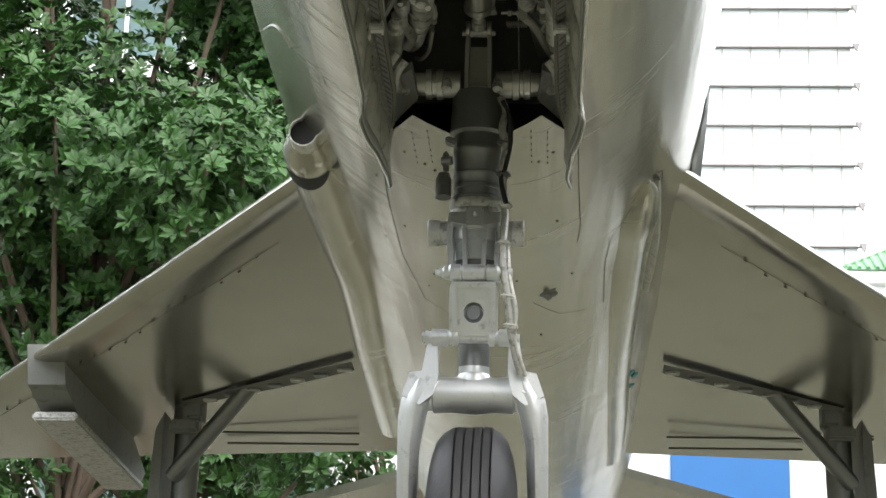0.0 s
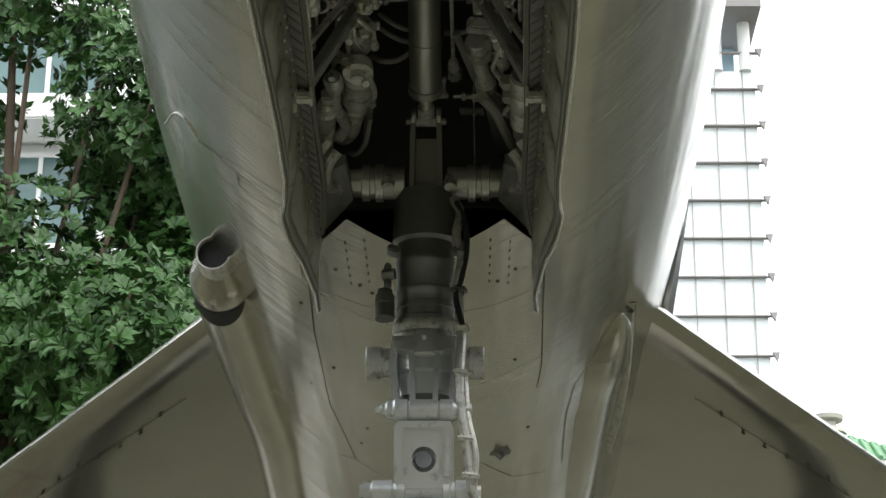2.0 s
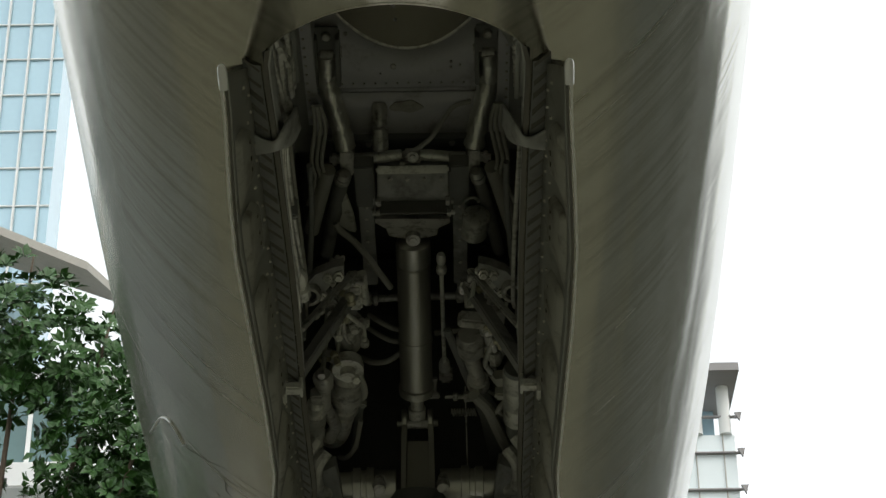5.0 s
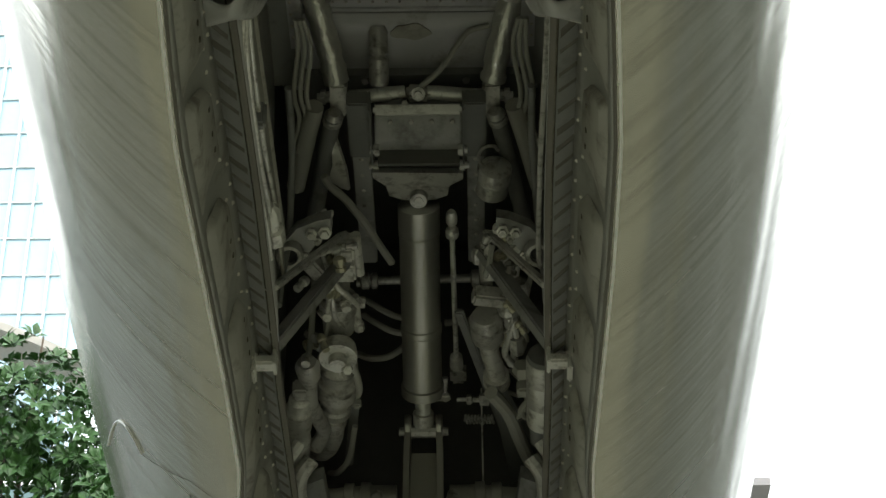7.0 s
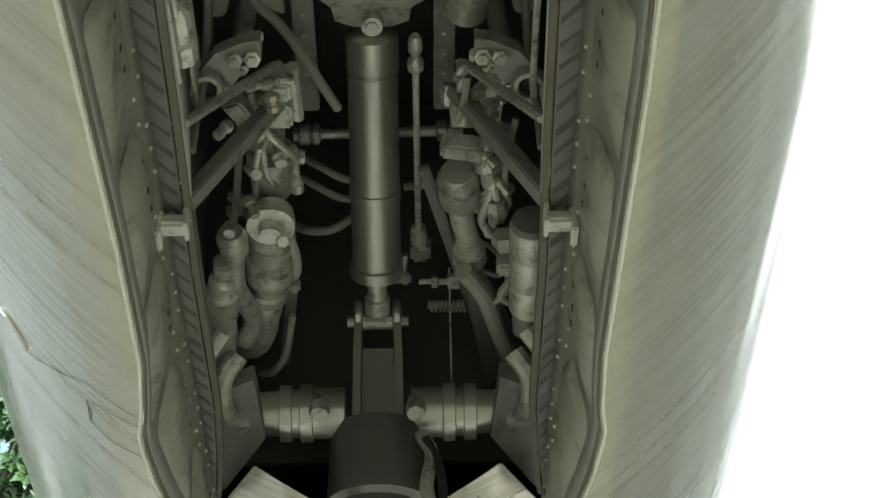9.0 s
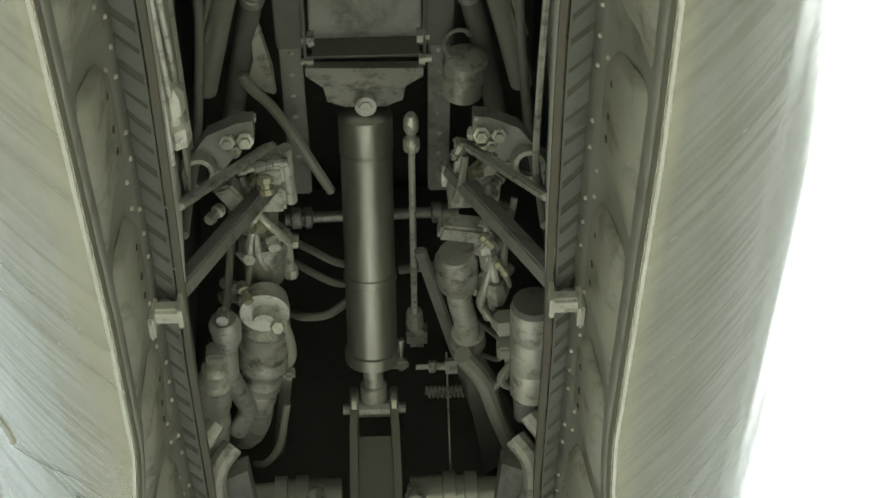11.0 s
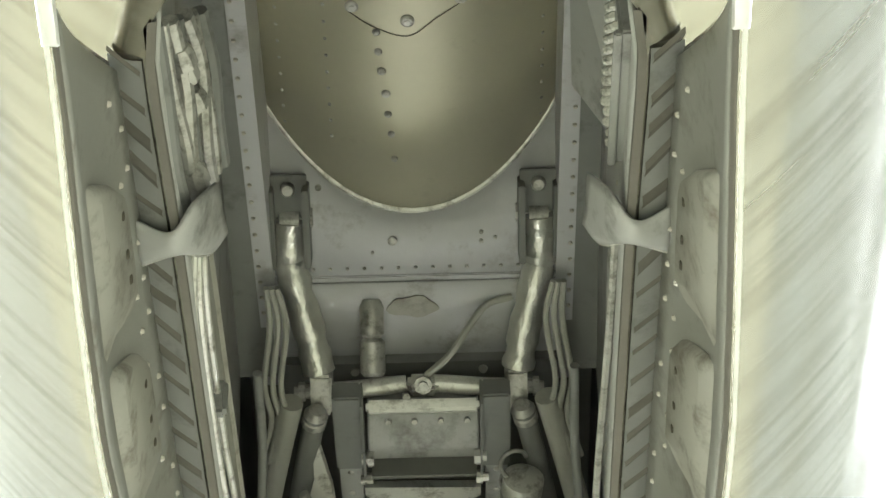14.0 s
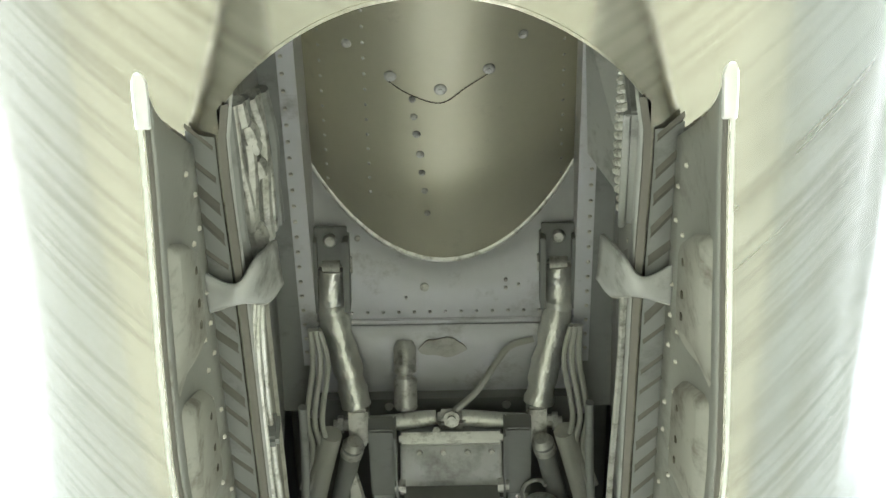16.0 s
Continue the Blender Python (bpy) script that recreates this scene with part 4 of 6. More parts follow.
fitting([(M_LIGHT, [("l", (0.155, -0.225, 1.222), (0.157, -0.11, 1.198), [(0, 0.021), (0.02, 0.0225), (0.3, 0.0225), (0.32, 0.021), (0.34, 0.0225), (0.65, 0.0225), (0.67, 0.021), (0.69, 0.0225), (0.97, 0.0225), (1, 0.012)], 24)]),
         (M_BAYDARK, [("l", (0.155, -0.232, 1.2235), (0.155, -0.2255, 1.222), [(0, 0.02), (1, 0.0215)], 24), ("l", (0.15, -0.1, 1.2), (0.15, -0.07, 1.195), [(0, 0.012), (1, 0.01)])]),
         (M_HOSE, [("b", (0.13, -0.15, 1.225), (0.016, 0.02, 0.018)), ("l", (0.128, -0.19, 1.235), (0.13, -0.172, 1.23), [(0, 0.011), (0.6, 0.013), (1, 0.009)], 6)])], "reservoir", "ribbed light metal reservoir can")
fitting([(M_LIGHT, [("l", (0.088, -0.30, 1.33), (0.089, -0.28, 1.30), [(0, 0.010), (0.3, 0.0135), (1, 0.012)], 16), ("b", (0.112, -0.33, 1.31), (0.018, 0.05, 0.016), pose(0, 0, 0, 0, 0, 35).to_3x3()), ("l", (0.088, -0.355, 1.32), (0.087, -0.315, 1.31), [(0, 0.005), (1, 0.006)], 8)]),
         (M_STEEL, [("b", (0.107, -0.295, 1.32), (0.05, 0.02, 0.02), pose(0, 0, 0, 0, 0, -38).to_3x3()), ("l", (0.126, -0.28, 1.3), (0.13, -0.255, 1.295), [(0, 0.009), (0.4, 0.012), (1, 0.007)], 8), ("l", (0.075, -0.31, 1.33), (0.074, -0.29, 1.32), [(0, 0.006), (0.4, 0.009), (1, 0.006)], 6)])], "check_valve", "small cast check valve")
fitting([(M_LIGHT, [("l", (0.098, -0.385, 1.40), (0.092, -0.335, 1.395), [(0, 0.012), (0.1, 0.020), (0.45, 0.020), (0.48, 0.0175), (0.52, 0.020), (0.95, 0.020), (1, 0.013)], 20)]),
         (M_STEEL, [("t", [(0.088 + 0.012 * math.cos(a), -0.40 + 0.004 * a, 1.41 + 0.012 * math.sin(a)) for a in [k * 0.8 for k in range(20)]], 0.0022)])], "pressure_switch", "ringed pressure switch")
bm = B()
tube(bm, [(0.09, -0.1, 1.25), (0.113, -0.045, 1.252), (0.132, 0.035, 1.25), (0.15, 0.09, 1.245), (0.166, 0.1, 1.25)], 0.0095, 10)
part("pipe", bm, M_HOSE, jet, "curved grey pipe")
for pts in ([(0.05, -0.2, 1.31), (0.128, 0.19, 1.31)], [(-0.105, 0.12, 1.27), (-0.085, -0.06, 1.29)]):
    a, b = Vector(pts[0]), Vector(pts[1])
    bm = B()
    box(bm, (a + b) / 2, (0.012, 0.008, (b - a).length), (b - a).to_track_quat("Z", "Y").to_matrix(), 0.002)
    part("tie_bar", bm, M_BAYDARK, jet)
bm = B()
slab(bm, [(0.085, -0.08, 1.29), (0.1, -0.08, 1.29), (0.17, 0.12, 1.27), (0.12, 0.18, 1.27)], (0, 0, 0.004))
part("cover_plate", bm, M_BAYDARK, jet)


# small unions, elbows and lines packed between the valves
rnd = random.Random(12)
for s in (-1, 1):
    for k in range(18):
        x, y, z = s * rnd.uniform(0.088, 0.135), -0.42 + 0.018 * k + rnd.uniform(-0.008, 0.008), rnd.uniform(1.265, 1.325)
        r, h = rnd.uniform(0.004, 0.0075), rnd.uniform(0.014, 0.028)
        d = Vector((s * rnd.uniform(-0.8, 0.8), rnd.uniform(-0.3, 1.0), rnd.uniform(-0.7, 0.2))).normalized() * h
        bm = B()
        lathe(bm, (x, y, z), Vector((x, y, z)) + d, [(0, r * 0.7), (0.15, r * 1.25), (0.4, r * 1.25), (0.45, r * 0.8), (0.7, r * 0.8), (0.72, r * 1.1), (1, r)], 8)
        part("union", bm, (M_LIGHT, M_STEEL, M_DUCT)[k % 3], jet)
    for k in range(7):
        x, y, z = s * (0.092 + 0.007 * k), -0.36 + 0.045 * k, 1.30 - 0.006 * k
        bm = B()
        tube(bm, [(x, y, z), (x + s * rnd.uniform(-0.012, 0.012), y + 0.03, z - 0.012), (x + s * rnd.uniform(-0.016, 0.016), y + 0.065, z - rnd.uniform(0.0, 0.02)), (x + s * rnd.uniform(-0.02, 0.01), y + 0.10, z + 0.02)], rnd.uniform(0.0022, 0.0038), 7)
        part("hydraulic_line", bm, (M_HOSE, M_LIGHT, M_STEEL)[k % 3], jet)


# bay doors, hanging open beside the bay
FREE_X = {-1: [(-1.33, 0.173), (-1.25, 0.176), (-1.1, 0.185), (-0.98, 0.190), (-0.8, 0.188), (-0.6, 0.186), (-0.42, 0.188), (-0.33, 0.197), (-0.276, 0.206), (-0.2, 0.201), (-0.1, 0.188), (0.09, 0.180), (0.253, 0.187)],
          1: [(-1.33, 0.178), (-1.25, 0.182), (-1.1, 0.192), (-0.98, 0.199), (-0.8, 0.201), (-0.6, 0.199), (-0.42, 0.197), (-0.33, 0.201), (-0.276, 0.208), (-0.2, 0.202), (-0.1, 0.188), (0.09, 0.180), (0.253, 0.187)]}
FREE_Z = [(-1.33, 0.960), (-1.2, 0.957), (-0.35, 0.957), (-0.276, 0.966), (-0.15, 0.962), (0.1, 0.985), (0.253, 1.019)]


def door_point(s, u, v, inward=0.0):
    """u: along the door from front to rear; v: from the free edge (0) to the hinge (1)."""
    yf = -1.33 + (0.253 + 1.33) * u
    yh = -1.185 + (0.165 + 1.185) * u
    f = Vector((lerp_table(yf, FREE_X[s]), yf, lerp_table(yf, FREE_Z)))
    hx = 0.170 + 0.012 * u
    h = Vector((hx, yh, belly(hx, yh).z - 0.003))
    p = f.lerp(h, v)
    bow = math.sin(math.pi * v) * 0.006
    return Vector((s * (p.x + bow - inward), p.y, p.z))


def bay_door(s):
    N, K = 56, 8
    us = [k / N for k in range(N + 1)]
    vs = [k / K for k in range(K + 1)]
    bm = B()
    grid(bm, [[door_point(s, u, v) for v in vs] for u in us])
    door = thicken(part("bay_door", bm, M_SKIN, jet, "open nose gear bay door with a pressed inner panel"), 0.003)
    bm = B()
    grid(bm, [[door_point(s, 0.006 + 0.988 * u, 0.03 + 0.97 * v, 0.0055) for v in vs] for u in us])
    thicken(part("inner_panel", bm, M_DOOR, door, "grey-painted inner panel"), 0.002)
    bm = B()
    grid(bm, [[door_point(s, u, -0.006, -0.0012), door_point(s, u, -0.008, 0.0012), door_point(s, u, 0.006, 0.0016), door_point(s, u, 0.006, -0.0012)] for u in us], close=True)
    part("edge_strip", bm, M_RIM, door, "bright bare metal free edge")
    bm = B()
    grid(bm, [[door_point(s, u, 0.002, 0.0016), door_point(s, u, 0.006, 0.0045), door_point(s, u, 0.03, 0.006), door_point(s, u, 0.03, 0.003)] for u in us], close=True)
    part("seal_strip", bm, M_SEAL, door, "brown perished sealing strip")
    bm = B()
    rows = []
    for u, k in ((-0.0055, 0.25), (-0.0045, 0.6), (-0.002, 0.9), (0.002, 1.0), (0.012, 1.0), (0.021, 0.95), (0.022, 0.6)):
        rows.append([door_point(s, u, 0.008 + v * k, 0.002 + d * k) for v, d in ((-0.020, -0.004), (-0.026, 0.0), (-0.020, 0.004), (0.02, 0.005), (0.04, 0.0), (0.02, -0.005))])
    vsr = grid(bm, rows, close=True)
    bm.faces.new(vsr[0])
    bm.faces.new(vsr[-1])
    part("end_cap", bm, M_RIM, door, "bright worn front cap of the edge")
    # pressed pans, each ending in a slope that runs out towards the free edge
    for u0, du in ((0.078, 0.09), (0.182, 0.098), (0.300, 0.102), (0.424, 0.108), (0.555, 0.11), (0.686, 0.105), (0.808, 0.10)):
        lo, hi = 0.19, 0.74

        def q(a, v, d):
            return door_point(s, u0 + du * a, v, d)
        bm = B()
        outer = [(0.02, lo + 0.12), (0.06, lo + 0.02), (0.14, lo), (0.5, lo), (0.85, lo), (1.06, lo - 0.02), (1.10, lo + 0.02), (0.98, 0.44), (0.90, hi - 0.08), (0.84, hi), (0.5, hi), (0.1, hi), (0.02, hi - 0.04), (0.0, hi - 0.12)]
        inner = [(0.05, lo + 0.15), (0.08, lo + 0.09), (0.15, lo + 0.07), (0.5, lo + 0.06), (0.68, lo + 0.06), (0.76, lo + 0.08), (0.79, lo + 0.12), (0.78, 0.44), (0.76, hi - 0.12), (0.72, hi - 0.05), (0.5, hi - 0.04), (0.13, hi - 0.04), (0.07, hi - 0.07), (0.05, hi - 0.14)]
        a = [bm.verts.new(q(x, v, 0.0078)) for x, v in outer]
        b = [bm.verts.new(q(x, v, 0.0150)) for x, v in inner]
        for i in range(len(a)):
            bm.faces.new((a[i], a[(i + 1) % len(a)], b[(i + 1) % len(b)], b[i]))
        bm.faces.new(b)
        pan = part("pressed_pan", bm, M_PAN, door, "cream-grey raised pan", sharp=1.2)
        # small dark discs paint the depth of the rivet openings
        for x in (0.2, 0.45, 0.62):
            p = q(x, hi - 0.14, 0.0152)
            bm = B()
            lathe(bm, p, p - Vector((s * 0.0012, 0, 0)), [(0, 0.0034), (1, 0.0028)], 8)
            part("hole", bm, M_LINE, pan)
    bm = B()
    for k in range(40):
        for v, o in ((0.80, 0), (0.91, 0.5)):
            if (k * 5 + int(o * 6)) % 7 > 4:
                continue
            p = door_point(s, min(0.97, 0.03 + (k + o) * 0.0235), v, 0.0072)
            lathe(bm, p, p - Vector((s * 0.0024, 0, 0)), [(0, 0.0025), (1, 0.0014)], 6)
    tagged(part("rivets", bm, M_RIVET, door), kind="stuff")
    # hinge clip and goosenecks
    bm = B()
    box(bm, (s * 0.163, -0.458, 1.071), (0.028, 0.02, 0.012), None, 0.003)
    box(bm, (s * 0.174, -0.458, 1.066), (0.006, 0.03, 0.026), None, 0.002)
    box(bm, (s * 0.151, -0.458, 1.073), (0.004, 0.026, 0.02), None, 0.001)
    part("hinge_clip", bm, M_LIGHT, door, "pale hinge clip")
    for y, z in ((-1.035, 1.097), (-0.12, 1.115)):
        if y < -0.5:
            # a saddle from the door's rivet strip across the dark skin strip to the bay wall
            rear = smooth_path([(0.167, -1.020, 1.074), (0.150, -1.034, 1.067), (0.139, -1.030, 1.074), (0.128, -1.002, 1.100), (0.120, -0.990, 1.130)], 4)
            fore = smooth_path([(0.167, -1.060, 1.074), (0.151, -1.054, 1.068), (0.141, -1.058, 1.066), (0.131, -1.066, 1.080), (0.121, -1.045, 1.120)], 4)
            bm = B()
            rows = []
            for i, (r, f) in enumerate(zip(rear, fore)):
                w = 1 - abs(2 * i / (len(rear) - 1) - 1) * 0.5
                rows.append([Vector((s * c.x, c.y, c.z - 0.005 * w * math.sin(math.pi * k / 6))) for k in range(7) for c in [f.lerp(r, k / 6)]])
            grid(bm, rows)
            horn = thicken(part("gooseneck_hinge", bm, M_BAY, door, "curved pale saddle hinge arm"), 0.003)
            bm = B()
            tube(bm, [(s * c.x, c.y, c.z - 0.001) for c in rear], 0.0022, 7, curve=False)
            tube(bm, [(s * 0.167, -1.020, 1.073), (s * 0.1675, -1.032, 1.071), (s * 0.168, -1.048, 1.072), (s * 0.167, -1.060, 1.073)], 0.002, 6)
            part("flange", bm, M_LIGHT, horn)
        else:
            bm = B()
            tube(bm, [(s * 0.178, y, z - 0.015), (s * 0.168, y, z + 0.02), (s * 0.15, y - 0.01, z + 0.045)], 0.009, 10)
            part("gooseneck_hinge", bm, M_STEEL, door)
    return door



for s in (-1, 1):
    bay_door(s)
    # the door's shade on the skin, laid on as a dark strip with run streaks
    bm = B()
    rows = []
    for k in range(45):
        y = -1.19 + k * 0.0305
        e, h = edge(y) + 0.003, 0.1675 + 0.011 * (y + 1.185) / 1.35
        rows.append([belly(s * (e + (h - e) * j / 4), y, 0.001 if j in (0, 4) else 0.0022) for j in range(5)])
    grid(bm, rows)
    shade_strip = part("hinge_shade", bm, M_BAYDARK, jet, "belly skin beside the hinge with its shade painted dark")
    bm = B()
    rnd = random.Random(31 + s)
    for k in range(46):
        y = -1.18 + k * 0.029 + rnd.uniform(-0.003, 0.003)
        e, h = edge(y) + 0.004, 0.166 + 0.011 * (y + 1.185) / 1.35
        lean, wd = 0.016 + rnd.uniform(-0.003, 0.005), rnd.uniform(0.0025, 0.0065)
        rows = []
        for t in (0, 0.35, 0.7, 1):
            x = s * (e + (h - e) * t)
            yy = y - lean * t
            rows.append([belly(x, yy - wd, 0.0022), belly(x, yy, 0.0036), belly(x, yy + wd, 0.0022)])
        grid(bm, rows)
    tagged(part("skin_streaks", bm, M_STREAK, shade_strip), kind="stuff")


# nose gear leg
top, bot = Vector((0, 0.060, 1.15)), Vector((0, 0.098, 0.60))
bm = B()
lathe(bm, top, bot, [(0, 0.05), (0.06, 0.052), (0.13, 0.054), (0.15, 0.054), (0.16, 0.0465), (0.2, 0.0465), (0.205, 0.0478), (0.225, 0.0478), (0.23, 0.0465), (0.30, 0.046), (0.303, 0.0472), (0.315, 0.0472), (0.32, 0.0458),
                     (0.345, 0.0458), (0.347, 0.047), (0.36, 0.047), (0.362, 0.0458), (0.385, 0.0458), (0.39, 0.051), (0.41, 0.052), (0.43, 0.0495), (0.46, 0.0485), (0.465, 0.051), (0.475, 0.051), (0.48, 0.046), (0.62, 0.046), (0.63, 0.05), (0.68, 0.05), (0.69, 0.045), (0.73, 0.045), (0.735, 0.03), (1, 0.03)], 40)
leg = part("nose_gear_leg", bm, M_STRUT, jet, "dark ringed metal shock strut of the nose gear")
axisp = lambda z: top.lerp(bot, (1.15 - z) / 0.55)
bm = B()
lathe(bm, axisp(0.935), axisp(0.885), [(0, 0.0475), (0.15, 0.052), (0.35, 0.0535), (0.5, 0.0505), (0.6, 0.0525), (1, 0.0515)], 40)
part("gland_collar", bm, M_STEEL, leg, "worn grey gland collar")
bm = B()
lathe(bm, axisp(0.888), axisp(0.800), [(0, 0.0525), (0.1, 0.056), (0.5, 0.0555), (0.55, 0.050), (1, 0.049)], 36)
part("yoke_collar", bm, M_SILVER, leg)
for s in (-1, 1):
    bm = B()
    lathe(bm, (s * 0.045, 0.085, 0.868), (s * 0.094, 0.085, 0.868), [(0, 0.022), (0.2, 0.024), (0.5, 0.024), (0.52, 0.0265), (0.97, 0.0265), (1, 0.025)], 26)
    part("side_boss", bm, M_STEEL, leg, "round grey side boss")
# upper torque link: two side cheeks, a framed middle
bm = B()
for s in (-1, 1):
    slab(bm, [(s * 0.052, 0.03, 0.892), (s * 0.056, 0.02, 0.84), (s * 0.05, 0.0, 0.80), (s * 0.05, -0.012, 0.752), (s * 0.05, 0.012, 0.752), (s * 0.05, 0.05, 0.80), (s * 0.05, 0.06, 0.88)], (-s * 0.011, 0, 0))
    slab(bm, [(s * 0.026, 0.018, 0.876), (s * 0.023, 0.0, 0.83), (s * 0.021, -0.012, 0.765), (s * 0.021, 0.012, 0.765), (s * 0.022, 0.035, 0.83)], (-s * 0.008, 0, 0))
slab(bm, [(-0.05, 0.022, 0.892), (0.05, 0.022, 0.892), (0.047, 0.012, 0.868), (0.022, 0.008, 0.862), (-0.022, 0.008, 0.862), (-0.047, 0.012, 0.868)], (0, 0.03, 0))
upper = part("torque_link", bm, M_SILVER, leg, "bright silver upper torque link")
bm = B()
box(bm, (0, 0.005, 0.873), (0.034, 0.012, 0.05), pose(0, 0, 0, -18).to_3x3(), 0.004)
lathe(bm, (0, 0.006, 0.882), (0, -0.006, 0.88), [(0, 0.004), (1, 0.0035)], 10)
part("centre_plate", bm, M_SILVER, upper)
bm = B()
lathe(bm, (-0.074, -0.002, 0.762), (0.074, -0.002, 0.762), [(0, 0.005), (0.05, 0.005), (0.06, 0.0085), (0.1, 0.0085), (0.12, 0.013), (0.18, 0.013), (0.2, 0.016), (0.33, 0.016), (0.34, 0.0125), (0.36, 0.016), (0.64, 0.016), (0.66, 0.0125), (0.67, 0.016), (0.8, 0.016), (0.82, 0.013), (0.9, 0.0085), (1, 0.0085)], 20)
part("hinge_pin", bm, M_SILVER, upper)
# lower torque link with the round window
bm = B()
outer = [(-0.042, 0.75), (0.042, 0.75), (0.047, 0.73), (0.045, 0.67), (0.05, 0.64), (-0.05, 0.64), (-0.045, 0.67), (-0.047, 0.73)]
n = 32
yl = lambda z: -0.004 + (0.762 - z) * 0.28
def square(a):
    c, q = math.cos(a), math.sin(a)
    k = 1 / max(abs(c) / 0.046, abs(q) / 0.05)
    return c * k, 0.695 + q * k
ra, rb2 = [], []
for k in range(n):
    a = 2 * math.pi * (k + 0.5) / n
    x, z = square(a)
    ra.append((x, z))
    rb2.append((0.019 * math.cos(a), 0.688 + 0.019 * math.sin(a)))
f1 = [bm.verts.new((x, yl(z), z)) for x, z in ra]
f2 = [bm.verts.new((x, yl(z), z)) for x, z in rb2]
g1 = [bm.verts.new((x, yl(z) + 0.022, z)) for x, z in ra]
g2 = [bm.verts.new((x, yl(z) + 0.022, z)) for x, z in rb2]
for k in range(n):
    j = (k + 1) % n
    bm.faces.new((f1[k], f1[j], f2[j], f2[k]))
    bm.faces.new((g1[k], g1[j], g2[j], g2[k]))
    bm.faces.new((f1[k], f1[j], g1[j], g1[k]))
    bm.faces.new((f2[k], f2[j], g2[j], g2[k]))
lower = part("torque_link", bm, M_SILVER, leg, "silver lower torque link with a round hole")
bm = B()
for s in (-1, 1):
    box(bm, (s * 0.036, 0.006, 0.70), (0.010, 0.012, 0.085), pose(0, 0, 0, 15).to_3x3(), 0.003)
box(bm, (0, 0.001, 0.738), (0.08, 0.012, 0.012), pose(0, 0, 0, 15).to_3x3(), 0.003)
part("raised_rim", bm, M_SILVER, lower)
bm = B()
lathe(bm, (0, 0.03, 0.688), (0, 0.018, 0.688), [(0, 0.017), (1, 0.013)], 20)
part("hub_boss", bm, M_STRUT, lower)
bm = B()
lathe(bm, (-0.088, 0.042, 0.645), (0.088, 0.042, 0.645), [(0, 0.012), (0.04, 0.012), (0.05, 0.0165), (0.22, 0.0165), (0.23, 0.013), (0.27, 0.013), (0.28, 0.0165), (0.33, 0.0165), (0.34, 0.011), (0.66, 0.011), (0.67, 0.0165), (0.72, 0.0165), (0.73, 0.013), (0.77, 0.013), (0.78, 0.0165), (0.95, 0.0165), (0.96, 0.008), (1, 0.008)], 24)
part("lower_pin", bm, M_SILVER, lower)
bm = B()
lathe(bm, (-0.099, 0.042, 0.645), (-0.086, 0.042, 0.645), [(0, 0.010), (0.5, 0.010), (0.52, 0.0135), (1, 0.0135)], 6)
part("castle_nut", bm, M_SILVER, lower)
# piston and fork
bm = B()
lathe(bm, (0, 0.098, 0.64), (0, 0.10, 0.53), [(0, 0.03), (0.5, 0.03), (0.55, 0.034), (1, 0.036)], 28)
part("piston", bm, M_SILVER, leg, "bright piston")
bm = B()
lathe(bm, (-0.105, 0.095, 0.545), (0.105, 0.095, 0.545), [(0, 0.028), (0.03, 0.031), (0.12, 0.031), (0.14, 0.036), (0.3, 0.034), (0.5, 0.038), (0.7, 0.034), (0.86, 0.036), (0.88, 0.031), (0.97, 0.031), (1, 0.028)], 28)
fork = part("fork", bm, M_SILVER, leg, "silver nose wheel fork crown")
for s in (-1, 1):
    bm = B()
    slab(bm, [(s * 0.068, 0.04, 0.645), (s * 0.086, 0.04, 0.645), (s * 0.098, 0.05, 0.582), (s * 0.121, 0.05, 0.578), (s * 0.136, 0.055, 0.535), (s * 0.10, 0.05, 0.515), (s * 0.076, 0.05, 0.535), (s * 0.066, 0.045, 0.575)], (0, 0.035, 0))
    part("fork_lug", bm, M_SILVER, fork)
    bm = B()
    prof = [((0.098, 0.082, 0.565), 0.022, 0.034), ((0.108, 0.085, 0.535), 0.030, 0.038), ((0.117, 0.09, 0.50), 0.027, 0.038), ((0.123, 0.10, 0.44), 0.0215, 0.036), ((0.125, 0.12, 0.36), 0.020, 0.035), ((0.124, 0.14, 0.29), 0.019, 0.035), ((0.120, 0.15, 0.235), 0.021, 0.04)]
    rows = [[Vector((s * c[0] + a * math.cos(t), c[1] + b * math.sin(t), c[2])) for t in [2 * math.pi * j / 14 for j in range(14)]] for c, a, b in prof]
    vsr = grid(bm, rows, close=True)
    bm.faces.new(vsr[0])
    bm.faces.new(vsr[-1])
    part("fork_arm", bm, M_SILVER, fork, "smooth silver fork arm")
    bm = B()
    lathe(bm, (s * 0.10, 0.062, 0.545), (s * 0.10, 0.05, 0.548), [(0, 0.012), (1, 0.009)], 16)
    part("fork_boss", bm, M_SILVER, fork)
WC = Vector((0, 0.15, 0.245))
bm = B()
prof = [(0.0, 0.14), (0.02, 0.165), (0.05, 0.19), (0.1, 0.215), (0.18, 0.232), (0.26, 0.2405)]
for k in range(5):
    c = 0.30 + 0.1 * k
    prof += [(c, 0.2435), (c + 0.012, 0.2435), (c + 0.016, 0.238), (c + 0.03, 0.238), (c + 0.034, 0.2445)]
prof += [(0.74, 0.2405), (0.82, 0.232), (0.9, 0.215), (0.95, 0.19), (0.98, 0.165), (1.0, 0.14)]
lathe(bm, WC - Vector((0.085, 0, 0)), WC + Vector((0.085, 0, 0)), prof, 64)
wheel = part("nose_wheel", bm, M_TYRE, jet, "worn black ribbed nose wheel tyre")
bm = B()
